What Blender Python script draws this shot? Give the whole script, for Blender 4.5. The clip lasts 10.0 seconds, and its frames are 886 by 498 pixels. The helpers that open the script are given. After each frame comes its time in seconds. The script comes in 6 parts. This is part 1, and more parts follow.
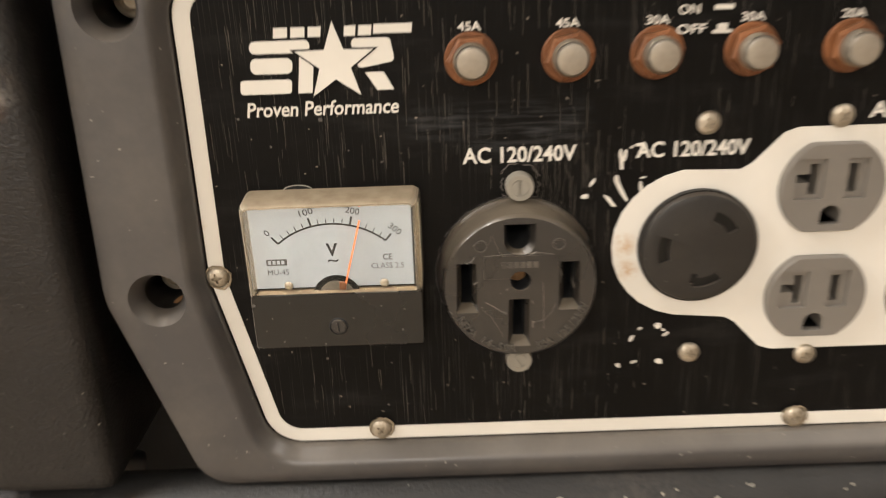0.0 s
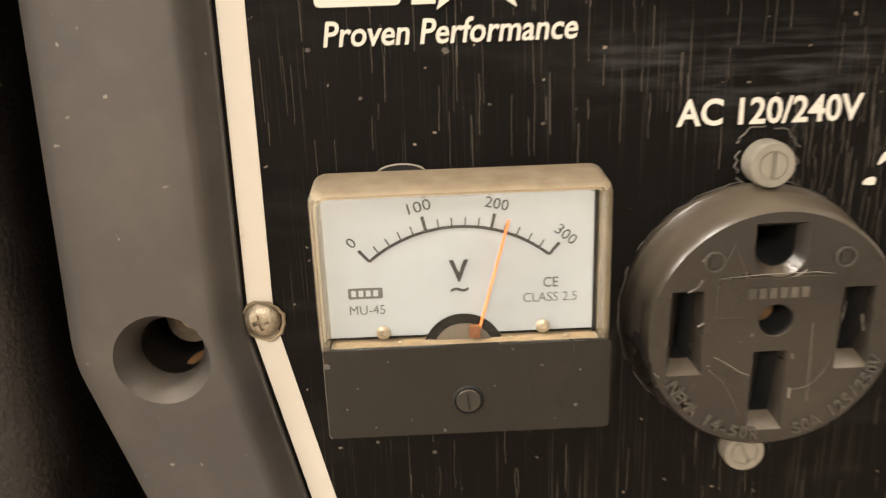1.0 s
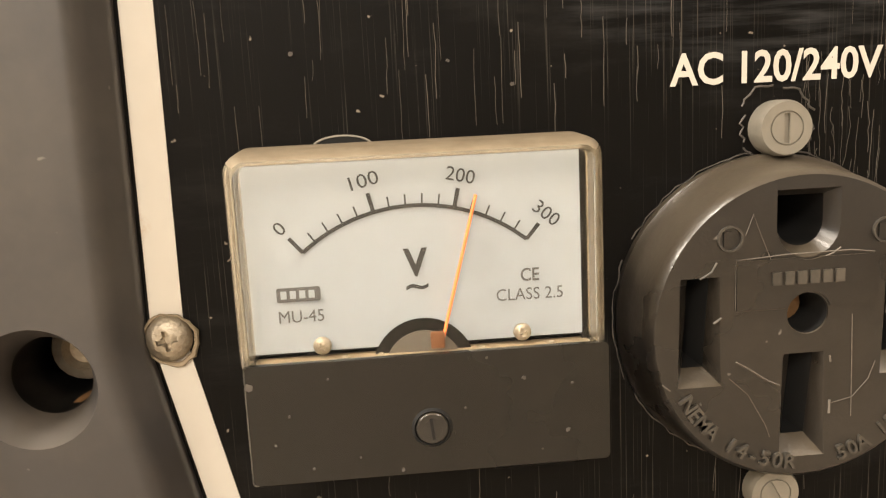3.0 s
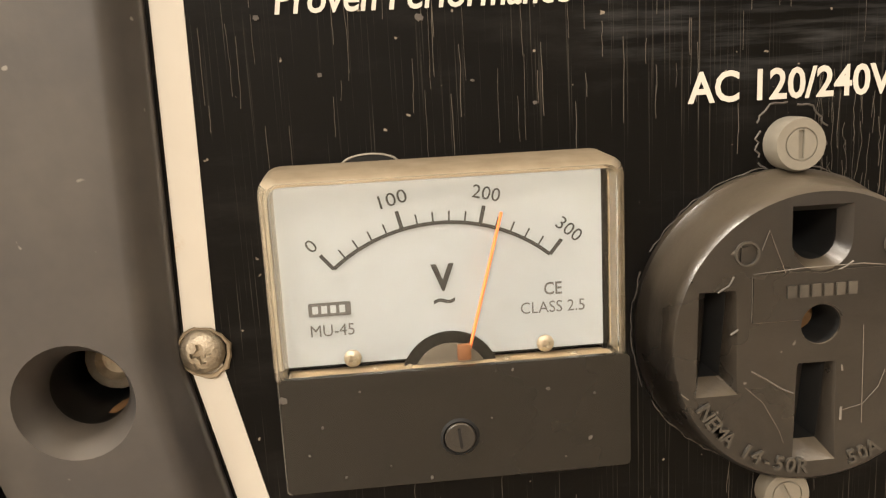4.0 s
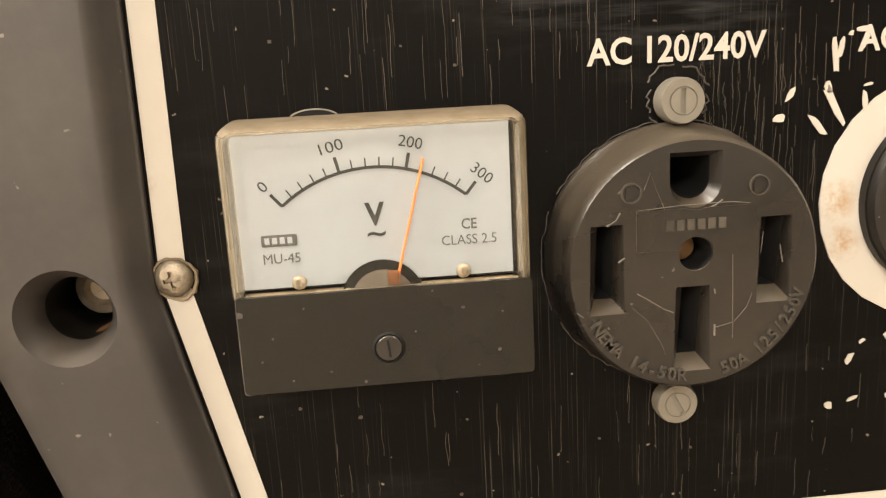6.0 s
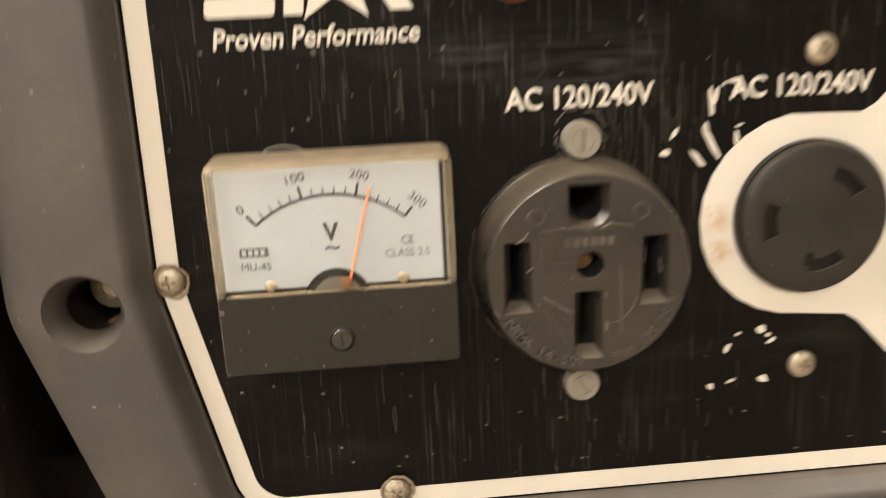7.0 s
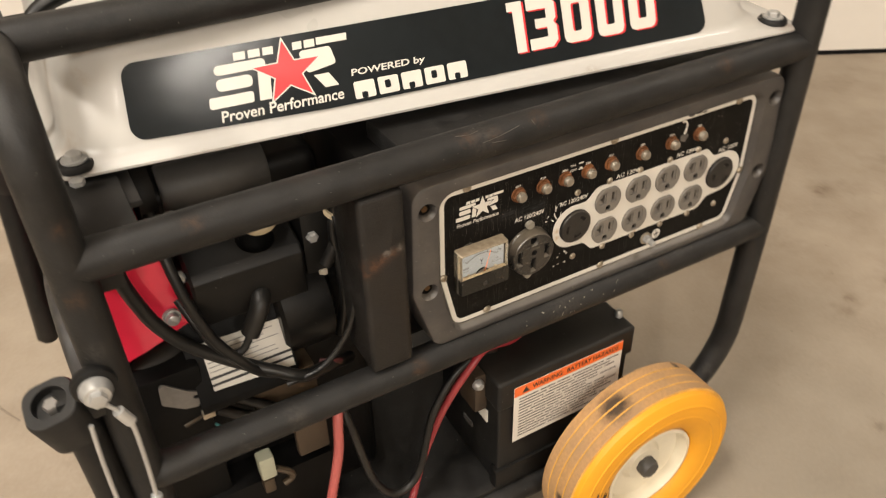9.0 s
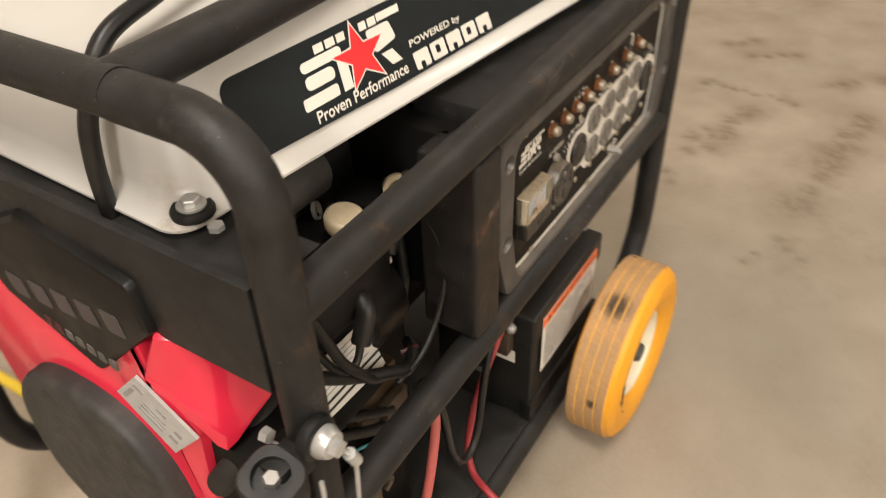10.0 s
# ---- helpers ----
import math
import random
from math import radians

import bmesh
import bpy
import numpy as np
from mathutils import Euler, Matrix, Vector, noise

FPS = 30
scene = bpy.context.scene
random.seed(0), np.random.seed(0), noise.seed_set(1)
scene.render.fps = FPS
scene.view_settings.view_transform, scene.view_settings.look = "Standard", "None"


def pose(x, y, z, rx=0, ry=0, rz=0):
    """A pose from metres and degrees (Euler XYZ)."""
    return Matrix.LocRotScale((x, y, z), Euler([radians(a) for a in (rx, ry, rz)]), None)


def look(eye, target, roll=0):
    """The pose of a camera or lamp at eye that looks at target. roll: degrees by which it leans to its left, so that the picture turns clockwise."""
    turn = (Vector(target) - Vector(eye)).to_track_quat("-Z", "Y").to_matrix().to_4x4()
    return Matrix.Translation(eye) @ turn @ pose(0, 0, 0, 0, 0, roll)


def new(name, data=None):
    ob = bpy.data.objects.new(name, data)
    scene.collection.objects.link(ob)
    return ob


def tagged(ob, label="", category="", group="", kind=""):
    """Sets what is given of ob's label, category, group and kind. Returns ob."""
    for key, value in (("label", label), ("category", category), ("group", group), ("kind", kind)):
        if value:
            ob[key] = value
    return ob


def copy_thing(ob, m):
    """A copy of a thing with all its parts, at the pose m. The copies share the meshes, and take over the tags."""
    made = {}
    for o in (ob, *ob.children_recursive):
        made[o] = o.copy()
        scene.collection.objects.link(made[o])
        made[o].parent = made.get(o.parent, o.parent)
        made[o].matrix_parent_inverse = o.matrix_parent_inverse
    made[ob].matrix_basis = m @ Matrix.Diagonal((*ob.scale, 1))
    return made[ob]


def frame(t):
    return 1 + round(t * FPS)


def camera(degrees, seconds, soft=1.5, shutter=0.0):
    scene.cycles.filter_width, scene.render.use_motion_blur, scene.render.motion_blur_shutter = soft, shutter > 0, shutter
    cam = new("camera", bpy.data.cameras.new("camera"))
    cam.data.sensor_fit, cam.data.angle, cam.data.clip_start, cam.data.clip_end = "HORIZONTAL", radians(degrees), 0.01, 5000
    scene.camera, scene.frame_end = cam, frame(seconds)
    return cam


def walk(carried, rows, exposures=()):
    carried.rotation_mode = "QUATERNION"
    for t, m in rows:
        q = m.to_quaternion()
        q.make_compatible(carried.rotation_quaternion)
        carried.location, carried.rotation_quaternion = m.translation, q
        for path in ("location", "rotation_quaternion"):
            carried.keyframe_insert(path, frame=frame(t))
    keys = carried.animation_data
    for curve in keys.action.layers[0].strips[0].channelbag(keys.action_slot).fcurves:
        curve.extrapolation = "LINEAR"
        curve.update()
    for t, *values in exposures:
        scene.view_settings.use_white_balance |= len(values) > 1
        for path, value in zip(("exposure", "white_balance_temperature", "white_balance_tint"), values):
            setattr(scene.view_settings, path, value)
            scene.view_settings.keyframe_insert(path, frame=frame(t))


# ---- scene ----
cam = camera(58.25, 10.0, 1.2, 0.5)
PATH = [
    (0, (-0.0080, -0.2390, 0.5872), (-0.0142, 1.6125, -0.1692), -2.05),
    (0.5, (-0.0334, -0.1715, 0.5649), (0.0126, 1.6633, -0.2297), -1.80),
    (1, (-0.0496, -0.1476, 0.5428), (-0.0124, 1.7570, -0.0665), -2.06),
    (1.5, (-0.0530, -0.1281, 0.5228), (0.0409, 1.8085, 0.0319), -2.10),
    (2, (-0.0476, -0.1216, 0.5164), (0.0843, 1.8326, 0.1115), -2.44),
    (2.5, (-0.0479, -0.1199, 0.5158), (0.1192, 1.8349, 0.1277), -2.54),
    (2.7, (-0.0482, -0.1214, 0.5138), (0.1071, 1.8458, 0.1881), -2.72),
    (3.8, (-0.0526, -0.1275, 0.5210), (0.0994, 1.8272, 0.1260), -3.04),
    (4, (-0.0537, -0.1267, 0.5208), (0.1078, 1.8306, 0.1431), -3.04),
    (4.5, (-0.0530, -0.1272, 0.5225), (0.1176, 1.8231, 0.1134), -3.23),
    (5, (-0.0503, -0.1315, 0.5193), (0.1024, 1.8212, 0.1152), -3.45),
    (5.5, (-0.0440, -0.1405, 0.5191), (0.0892, 1.8114, 0.1041), -3.53),
    (5.7, (-0.0433, -0.1458, 0.5184), (0.1004, 1.8013, 0.0848), -3.44),
    (6.8, (-0.0362, -0.1720, 0.5240), (0.1052, 1.7709, 0.0710), -2.66),
    (7, (-0.0306, -0.1851, 0.5348), (0.1010, 1.7434, 0.0213), -2.87),
    (7.2, (-0.0176, -0.2090, 0.5738), (0.1215, 1.6773, -0.0762), -4.25),
    (7.5, (0.0073, -0.2735, 0.6519), (0.1439, 1.4975, -0.2672), -3.96),
    (7.8, (0.0214, -0.3405, 0.7469), (0.1316, 1.3602, -0.2998), -3.99),
    (8, (0.0162, -0.3909, 0.7999), (0.1824, 1.2716, -0.2994), -4.51),
    (8.2, (-0.0195, -0.4494, 0.8485), (0.2130, 1.1724, -0.2985), -3.40),
    (8.5, (-0.1452, -0.5126, 0.8992), (0.2079, 1.0678, -0.2746), -3.54),
    (8.8, (-0.2973, -0.5382, 0.9453), (0.3162, 0.9561, -0.2340), -1.94),
    (9, (-0.3713, -0.5296, 0.9625), (0.3976, 0.8850, -0.2240), -1.65),
    (9.2, (-0.4243, -0.4951, 0.9696), (0.4366, 0.8491, -0.2354), -2.76),
    (9.5, (-0.5098, -0.4173, 0.9742), (0.4895, 0.7982, -0.2603), -3.82),
    (10, (-0.6391, -0.2839, 0.9625), (0.6591, 0.5695, -0.2970), -2.08),
]
walk(cam, [(t, look(eye, target, roll)) for t, eye, target, roll in PATH],
     [(0, 0.24, 6020, 10), (0.5, 0.42, 6120, 10), (1.0, 0.52, 6330, 10), (1.5, 0.53, 6450, 10), (2.0, 0.50, 6540, 10), (5.6, 0.47, 6520, 10), (6.8, 0.40, 6450, 10), (7.4, 0.26, 6380, 10), (8.0, 0.16, 6520, 10), (8.6, 0.09, 6450, 10), (9.2, -0.05, 6270, 10), (10, -0.07, 6250, 10)])

# ---- light and room ----
ROOM = pose(0, 0, 0, 0, 0, -28)
world = bpy.data.worlds.new("world")
scene.world = world
world.use_nodes = True
world.node_tree.nodes["Background"].inputs[0].default_value = (1.0, 0.9, 0.78, 1)
world.node_tree.nodes["Background"].inputs[1].default_value = 0.05


def area_lamp(name, m, sx, sy, watts, colour):
    data = bpy.data.lights.new(name, "AREA")
    data.shape, data.size, data.size_y, data.energy, data.color = "RECTANGLE", sx, sy, watts, colour
    ob = new(name, data)
    ob.matrix_world = m
    return ob


LAMPS = [(0.2, -4.2, 102), (2.0, -4.2, 104), (-2.4, -2.4, 126), (-0.8, -0.9, 64), (2.2, 0.2, 26)]
for u, v, watts in LAMPS:
    area_lamp("ceiling_lamp_light", ROOM @ pose(u, v, 2.86), 0.24, 1.2, watts, (1.0, 0.905, 0.785))

# ---- mesh helpers ----
WORLD = {}


def loft(bm, rings, cap0=False, cap1=False, close=True):
    """Join rings of equal length with quads."""
    vs = [[bm.verts.new(p) for p in ring] for ring in rings]
    n = len(vs[0])
    for a, b in zip(vs, vs[1:]):
        for i in range(n if close else n - 1):
            j = (i + 1) % n
            bm.faces.new((a[i], a[j], b[j], b[i]))
    if cap0:
        bm.faces.new(list(reversed(vs[0])))
    if cap1:
        bm.faces.new(vs[-1])
    return bm


def round_poly(corners, radius, k=4):
    """A polygon with rounded corners; radius may be one number or one for each corner."""
    out, n = [], len(corners)
    for i in range(n):
        p0, p1, p2 = (Vector(corners[(i + d) % n]) for d in (-1, 0, 1))
        r = radius[i] if isinstance(radius, (list, tuple)) else radius
        a, b = (p0 - p1).normalized(), (p2 - p1).normalized()
        half = math.acos(max(-1, min(1, a.dot(b)))) / 2
        d = min(r / math.tan(half), 0.45 * (p0 - p1).length, 0.45 * (p2 - p1).length)
        r2 = d * math.tan(half)
        c = p1 + (a + b).normalized() * (r2 / math.sin(half))
        s, e = p1 + a * d, p1 + b * d
        a0 = math.atan2((s - c).y, (s - c).x)
        a1 = math.atan2((e - c).y, (e - c).x)
        da = (a1 - a0 + math.pi) % (2 * math.pi) - math.pi
        for j in range(k + 1):
            t = a0 + da * j / k
            out.append((c.x + r2 * math.cos(t), c.y + r2 * math.sin(t)))
    return out


def inset(corners, d):
    """Move the sides of a polygon inwards by d (outwards if negative)."""
    n = len(corners)
    area = sum(corners[i][0] * corners[(i + 1) % n][1] - corners[(i + 1) % n][0] * corners[i][1] for i in range(n))
    sgn = 1 if area > 0 else -1
    out = []
    for i in range(n):
        p0, p1, p2 = (Vector(corners[(i + k) % n]) for k in (-1, 0, 1))
        a, b = (p1 - p0).normalized(), (p2 - p1).normalized()
        na, nb = Vector((-a.y, a.x)) * sgn, Vector((-b.y, b.x)) * sgn
        m = (na + nb).normalized()
        out.append(tuple(p1 + m * (d / max(0.2, m.dot(na)))))
    return out


def front(pts, y):
    """Points (x, z) of the front plane at depth y."""
    return [(x, y, z) for x, z in pts]


def lathe(profile, segs=24, m=None, bm=None, caps=True):
    """Turn (radius, height) pairs round the local z axis; with caps the ends are closed."""
    bm = bm or bmesh.new()
    m = m or Matrix()
    rings = []
    for r, h in profile:
        rings.append([m @ Vector((max(r, 1e-5) * math.cos(2 * math.pi * i / segs), max(r, 1e-5) * math.sin(2 * math.pi * i / segs), h)) for i in range(segs)])
    loft(bm, rings, cap0=caps, cap1=caps)
    return bm


def box(lo, hi, bevel=0.0, m=None, bm=None, segs=2):
    bm = bm or bmesh.new()
    made = bmesh.ops.create_cube(bm, size=1)["verts"]
    c, s = [(a + b) / 2 for a, b in zip(lo, hi)], [b - a for a, b in zip(lo, hi)]
    for v in made:
        v.co = Vector((c[0] + v.co.x * s[0], c[1] + v.co.y * s[1], c[2] + v.co.z * s[2]))
    if bevel:
        edges = list({e for v in made for e in v.link_edges})
        res = bmesh.ops.bevel(bm, geom=edges, offset=bevel, segments=segs, profile=0.6, affect="EDGES")
        made = list({v for f in res["faces"] for v in f.verts} | {v for v in made if v.is_valid})
    if m is not None:
        bmesh.ops.transform(bm, matrix=m, verts=[v for v in made if v.is_valid])
    return bm


def prism(pts, y0, y1, bevel=0.0, bm=None):
    """A front-plane outline pushed from y0 (front) to y1 (back), with its front rim bevelled."""
    bm = bm or bmesh.new()
    if bevel:
        rings = [front(shrink(pts, bevel), y0), front(shrink(pts, bevel * 0.3), y0 + bevel * 0.3), front(pts, y0 + bevel), front(pts, y1)]
    else:
        rings = [front(pts, y0), front(pts, y1)]
    return loft(bm, rings, True, True)


def shrink(pts, d):
    """Pull a dense outline inwards by d along its normals."""
    n = len(pts)
    area = sum(pts[i][0] * pts[(i + 1) % n][1] - pts[(i + 1) % n][0] * pts[i][1] for i in range(n))
    sgn = 1 if area > 0 else -1
    out = []
    for i in range(n):
        a, b = Vector(pts[i - 1]), Vector(pts[(i + 1) % n])
        t = (b - a).normalized()
        out.append((pts[i][0] - t.y * d * sgn, pts[i][1] + t.x * d * sgn))
    return out


def fillet(points, radius, k=8):
    """Round the inner corners of a path of 3D points."""
    ps = [Vector(p) for p in points]
    out = [ps[0]]
    for i in range(1, len(ps) - 1):
        a, b = (ps[i - 1] - ps[i]), (ps[i + 1] - ps[i])
        r = radius[i - 1] if isinstance(radius, (list, tuple)) else radius
        half = a.angle(b) / 2
        d = min(r / math.tan(half), 0.49 * a.length, 0.49 * b.length)
        a.normalize(), b.normalize()
        r2 = d * math.tan(half)
        c = ps[i] + (a + b).normalized() * (r2 / math.sin(half))
        s, e = ps[i] + a * d - c, ps[i] + b * d - c
        for j in range(k + 1):
            ang = s.angle(e)
            f = j / k
            v = (s * math.sin((1 - f) * ang) + e * math.sin(f * ang)) / math.sin(ang) if ang > 1e-4 else s
            out.append(c + v)
    out.append(ps[-1])
    return out


def smooth_path(points, n=10):
    """A Catmull-Rom curve through 3D points."""
    ps = [Vector(p) for p in points]
    ps = [2 * ps[0] - ps[1]] + ps + [2 * ps[-1] - ps[-2]]
    out = []
    for i in range(1, len(ps) - 2):
        a, b, c, d = ps[i - 1:i + 3]
        for j in range(n):
            t = j / n
            out.append(0.5 * (2 * b + (c - a) * t + (2 * a - 5 * b + 4 * c - d) * t * t + (3 * b - a - 3 * c + d) * t ** 3))
    out.append(ps[-2])
    return out


def sweep(path, r, segs=16, bm=None, ends=True, radii=None):
    """A round bar of radius r along a path."""
    bm = bm or bmesh.new()
    ps = [Vector(p) for p in path]
    t0 = (ps[1] - ps[0]).normalized()
    up = Vector((0, 0, 1)) if abs(t0.z) < 0.9 else Vector((0, 1, 0))
    nrm = t0.cross(up).normalized()
    rings = []
    for i, p in enumerate(ps):
        t = (ps[min(i + 1, len(ps) - 1)] - ps[max(i - 1, 0)]).normalized()
        nrm = (nrm - t * nrm.dot(t)).normalized()
        bn = t.cross(nrm)
        rr = radii[i] if radii else r
        rings.append([p + (nrm * math.cos(2 * math.pi * k / segs) + bn * math.sin(2 * math.pi * k / segs)) * rr for k in range(segs)])
    return loft(bm, rings, ends, ends)


def to_mesh(name, bm, smooth=True, angle=40):
    bmesh.ops.recalc_face_normals(bm, faces=bm.faces)
    me = bpy.data.meshes.new(name)
    bm.to_mesh(me)
    bm.free()
    if smooth:
        me.shade_smooth()
        me.set_sharp_from_angle(angle=radians(angle))
    return me


def part(name, bm, material, parent=None, label="", m=None, smooth=True, angle=40):
    """Link a bmesh (or a ready mesh) as one object under a thing or a part; m is its pose in the world."""
    me = bm if isinstance(bm, bpy.types.Mesh) else to_mesh(name, bm, smooth, angle)
    if material:
        me.materials.clear()
        me.materials.append(material)
    ob = new(name, me)
    m = m or Matrix()
    if parent:
        ob.parent = parent
        ob.matrix_parent_inverse = WORLD[parent.name].inverted()
    ob.matrix_basis = m
    WORLD[ob.name] = m
    if label:
        ob["label"] = label
    return ob


def thing(name, at, label, category, group="", kind=""):
    ob = new(name)
    ob.empty_display_size = 0.05
    ob.matrix_basis = Matrix.Translation(at)
    WORLD[ob.name] = Matrix.Translation(at)
    return tagged(ob, label, category, group, kind)


def again(ob, m):
    """Another one like ob, at the pose m."""
    c = copy_thing(ob, m)
    WORLD[c.name] = m
    return c


def cut(bm, cutters):
    """Take the cutter meshes out of bm; gives a mesh."""
    bmesh.ops.recalc_face_normals(bm, faces=bm.faces)
    a = new("tmp_a", to_mesh("tmp_a", bm, False))
    cb = bmesh.new()
    for c in cutters:
        bmesh.ops.recalc_face_normals(c, faces=c.faces)
        me = bpy.data.meshes.new("tmp_c")
        c.to_mesh(me)
        c.free()
        cb.from_mesh(me)
        bpy.data.meshes.remove(me)
    b = new("tmp_b", to_mesh("tmp_b", cb, False))
    mod = a.modifiers.new("cut", "BOOLEAN")
    mod.operation, mod.object, mod.solver = "DIFFERENCE", b, "EXACT"
    mod.use_self = True
    dg = bpy.context.evaluated_depsgraph_get()
    me = bpy.data.meshes.new_from_object(a.evaluated_get(dg))
    for o in (a, b):
        old = o.data
        bpy.data.objects.remove(o)
        bpy.data.meshes.remove(old)
    me.shade_smooth()
    me.set_sharp_from_angle(angle=radians(35))
    return me


FRONT = Matrix.Rotation(radians(90), 4, "X")


def lettering(text, size, bold=0.0, shear=0.0, depth=0.0001, squeeze=1.0, align="CENTER", spacing=1.0):
    """Letters as a flat mesh in the local xy plane."""
    cu = bpy.data.curves.new("letters", "FONT")
    cu.body, cu.size, cu.offset, cu.shear, cu.extrude = text, size, bold, shear, depth
    cu.align_x, cu.align_y, cu.space_character, cu.resolution_u = align, "CENTER", spacing, 3
    ob = new("letters", cu)
    dg = bpy.context.evaluated_depsgraph_get()
    me = bpy.data.meshes.new_from_object(ob.evaluated_get(dg))
    bpy.data.objects.remove(ob)
    bpy.data.curves.remove(cu)
    me.transform(Matrix.Diagonal((squeeze, 1, 1, 1)))
    me.name = "lettering"
    return me


# ---- materials ----
def nodes_of(name):
    m = bpy.data.materials.new(name)
    m.use_nodes = True
    nt = m.node_tree
    return m, nt, nt.nodes["Principled BSDF"]


def mixed(nt, fac, a, b, mode="MIX"):
    n = nt.nodes.new("ShaderNodeMix")
    n.data_type, n.blend_type = "RGBA", mode
    for sock, v in ((0, fac), (6, a), (7, b)):
        if isinstance(v, bpy.types.NodeSocket):
            nt.links.new(v, n.inputs[sock])
        else:
            n.inputs[sock].default_value = v if sock == 0 else (*v, 1)
    return n.outputs[2]


def ramp(nt, src, lo, hi, a=0.0, b=1.0):
    n = nt.nodes.new("ShaderNodeMapRange")
    for i, v in enumerate((lo, hi, a, b)):
        n.inputs[1 + i].default_value = v
    nt.links.new(src, n.inputs[0])
    return n.outputs[0]


def noise_tex(nt, scale, detail=4, stretch=(1, 1, 1), rough=0.55, at=(0, 0, 0)):
    co = nt.nodes.new("ShaderNodeTexCoord")
    mp = nt.nodes.new("ShaderNodeMapping")
    mp.inputs["Scale"].default_value = stretch
    mp.inputs["Location"].default_value = at
    nt.links.new(co.outputs["Object"], mp.inputs[0])
    n = nt.nodes.new("ShaderNodeTexNoise")
    n.inputs["Scale"].default_value, n.inputs["Detail"].default_value, n.inputs["Roughness"].default_value = scale, detail, rough
    nt.links.new(mp.outputs[0], n.inputs["Vector"])
    return n.outputs["Fac"]


def bump(nt, bsdf, src, strength, distance):
    n = nt.nodes.new("ShaderNodeBump")
    n.inputs["Strength"].default_value, n.inputs["Distance"].default_value = strength, distance
    nt.links.new(src, n.inputs["Height"])
    nt.links.new(n.outputs[0], bsdf.inputs["Normal"])


def surface(name, colour, rough=0.5, metal=0.0, vary=0.18, grain=220.0, relief=0.0003, dust=0.0, dust_colour=(0.42, 0.36, 0.28), specks=0.0, wear=None, wear_colour=(0.3, 0.14, 0.06), rough_vary=0.12, spec=0.5, coat=0.0, lit_dust=0.0):
    """Paint, plastic or metal with grain, blotches, dust and worn marks at real size."""
    m, nt, b = nodes_of(name)
    fine, broad = noise_tex(nt, grain, 5), noise_tex(nt, grain / 14, 4)
    dark, light = tuple(c * (1 - vary) for c in colour), tuple(min(1, c * (1 + vary)) for c in colour)
    col = mixed(nt, ramp(nt, broad, 0.3, 0.7), dark, light)
    col = mixed(nt, ramp(nt, fine, 0.35, 0.75, 0, 0.5), col, light)
    if dust:
        d = noise_tex(nt, grain / 30, 6, at=(3, 1, 7), rough=0.7)
        col = mixed(nt, ramp(nt, d, 0.45, 0.85, 0, dust), col, dust_colour)
    if specks:
        s = noise_tex(nt, 420, 1, at=(5, 2, 9))
        col = mixed(nt, ramp(nt, s, 0.80 - specks * 0.1, 0.84 - specks * 0.1, 0, 0.6), col, (0.34, 0.32, 0.28))
    if wear:
        w = noise_tex(nt, wear, 7, at=(9, 4, 2), rough=0.65)
        col = mixed(nt, ramp(nt, w, 0.66, 0.70), col, wear_colour)
    if lit_dust:
        #         dust settled on what faces up; it also paints in some light from above
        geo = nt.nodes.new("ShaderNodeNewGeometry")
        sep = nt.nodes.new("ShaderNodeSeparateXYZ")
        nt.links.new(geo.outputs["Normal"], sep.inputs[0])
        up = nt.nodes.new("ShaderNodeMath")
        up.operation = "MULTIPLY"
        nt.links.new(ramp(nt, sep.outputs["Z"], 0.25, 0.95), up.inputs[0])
        nt.links.new(ramp(nt, broad, 0.2, 0.6, lit_dust * 0.5, lit_dust), up.inputs[1])
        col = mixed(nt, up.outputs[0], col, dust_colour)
    nt.links.new(col, b.inputs["Base Color"])
    nt.links.new(ramp(nt, broad, 0.25, 0.75, max(0.02, rough - rough_vary), min(1, rough + rough_vary)), b.inputs["Roughness"])
    b.inputs["Metallic"].default_value = metal
    b.inputs["Specular IOR Level"].default_value = spec
    b.inputs["Coat Weight"].default_value = coat
    if relief:
        bump(nt, b, fine, 0.35, relief)
    return m


M = {}
M["frame"] = surface("black_powder_coat", (0.0079, 0.0077, 0.0074), 0.52, vary=0.4, grain=560, relief=0.0009, dust=0.12, dust_colour=(0.14, 0.13, 0.12), specks=0.24, wear=14, wear_colour=(0.028, 0.026, 0.024), spec=0.36, lit_dust=0.05)
M["bezel"] = surface("grey_plastic", (0.0368, 0.0337, 0.0333), 0.45, vary=0.12, grain=420, relief=0.0001, dust=0.14, specks=0.35, spec=0.75, lit_dust=0.20)
M["black"] = surface("black_plastic", (0.0045, 0.0043, 0.0041), 0.42, vary=0.2, grain=300, relief=0.0001, dust=0.03, specks=0.15, spec=0.26)
M["rubber"] = surface("black_rubber", (0.0055, 0.0053, 0.0051), 0.55, vary=0.25, grain=240, relief=0.0002, dust=0.04, spec=0.28)
M["socket"] = surface("dark_moulded_socket", (0.0112, 0.0096, 0.0082), 0.31, vary=0.35, grain=520, relief=0.0003, dust=0.12, dust_colour=(0.19, 0.155, 0.11), specks=0.3, lit_dust=0.5, spec=0.75)
# flat black that paints the shade inside slots and gaps
M["hole"] = surface("hollow_shade", (0.004, 0.004, 0.004), 0.8, relief=0)
M["cream"] = surface("cream_paint", (0.66, 0.63, 0.57), 0.45, vary=0.05, grain=180, relief=0.0001, dust=0.16, dust_colour=(0.50, 0.36, 0.20))
M["white"] = surface("white_paint", (0.47, 0.458, 0.43), 0.34, vary=0.05, grain=60, relief=0.0, dust=0.22, dust_colour=(0.36, 0.26, 0.17), coat=0.18)
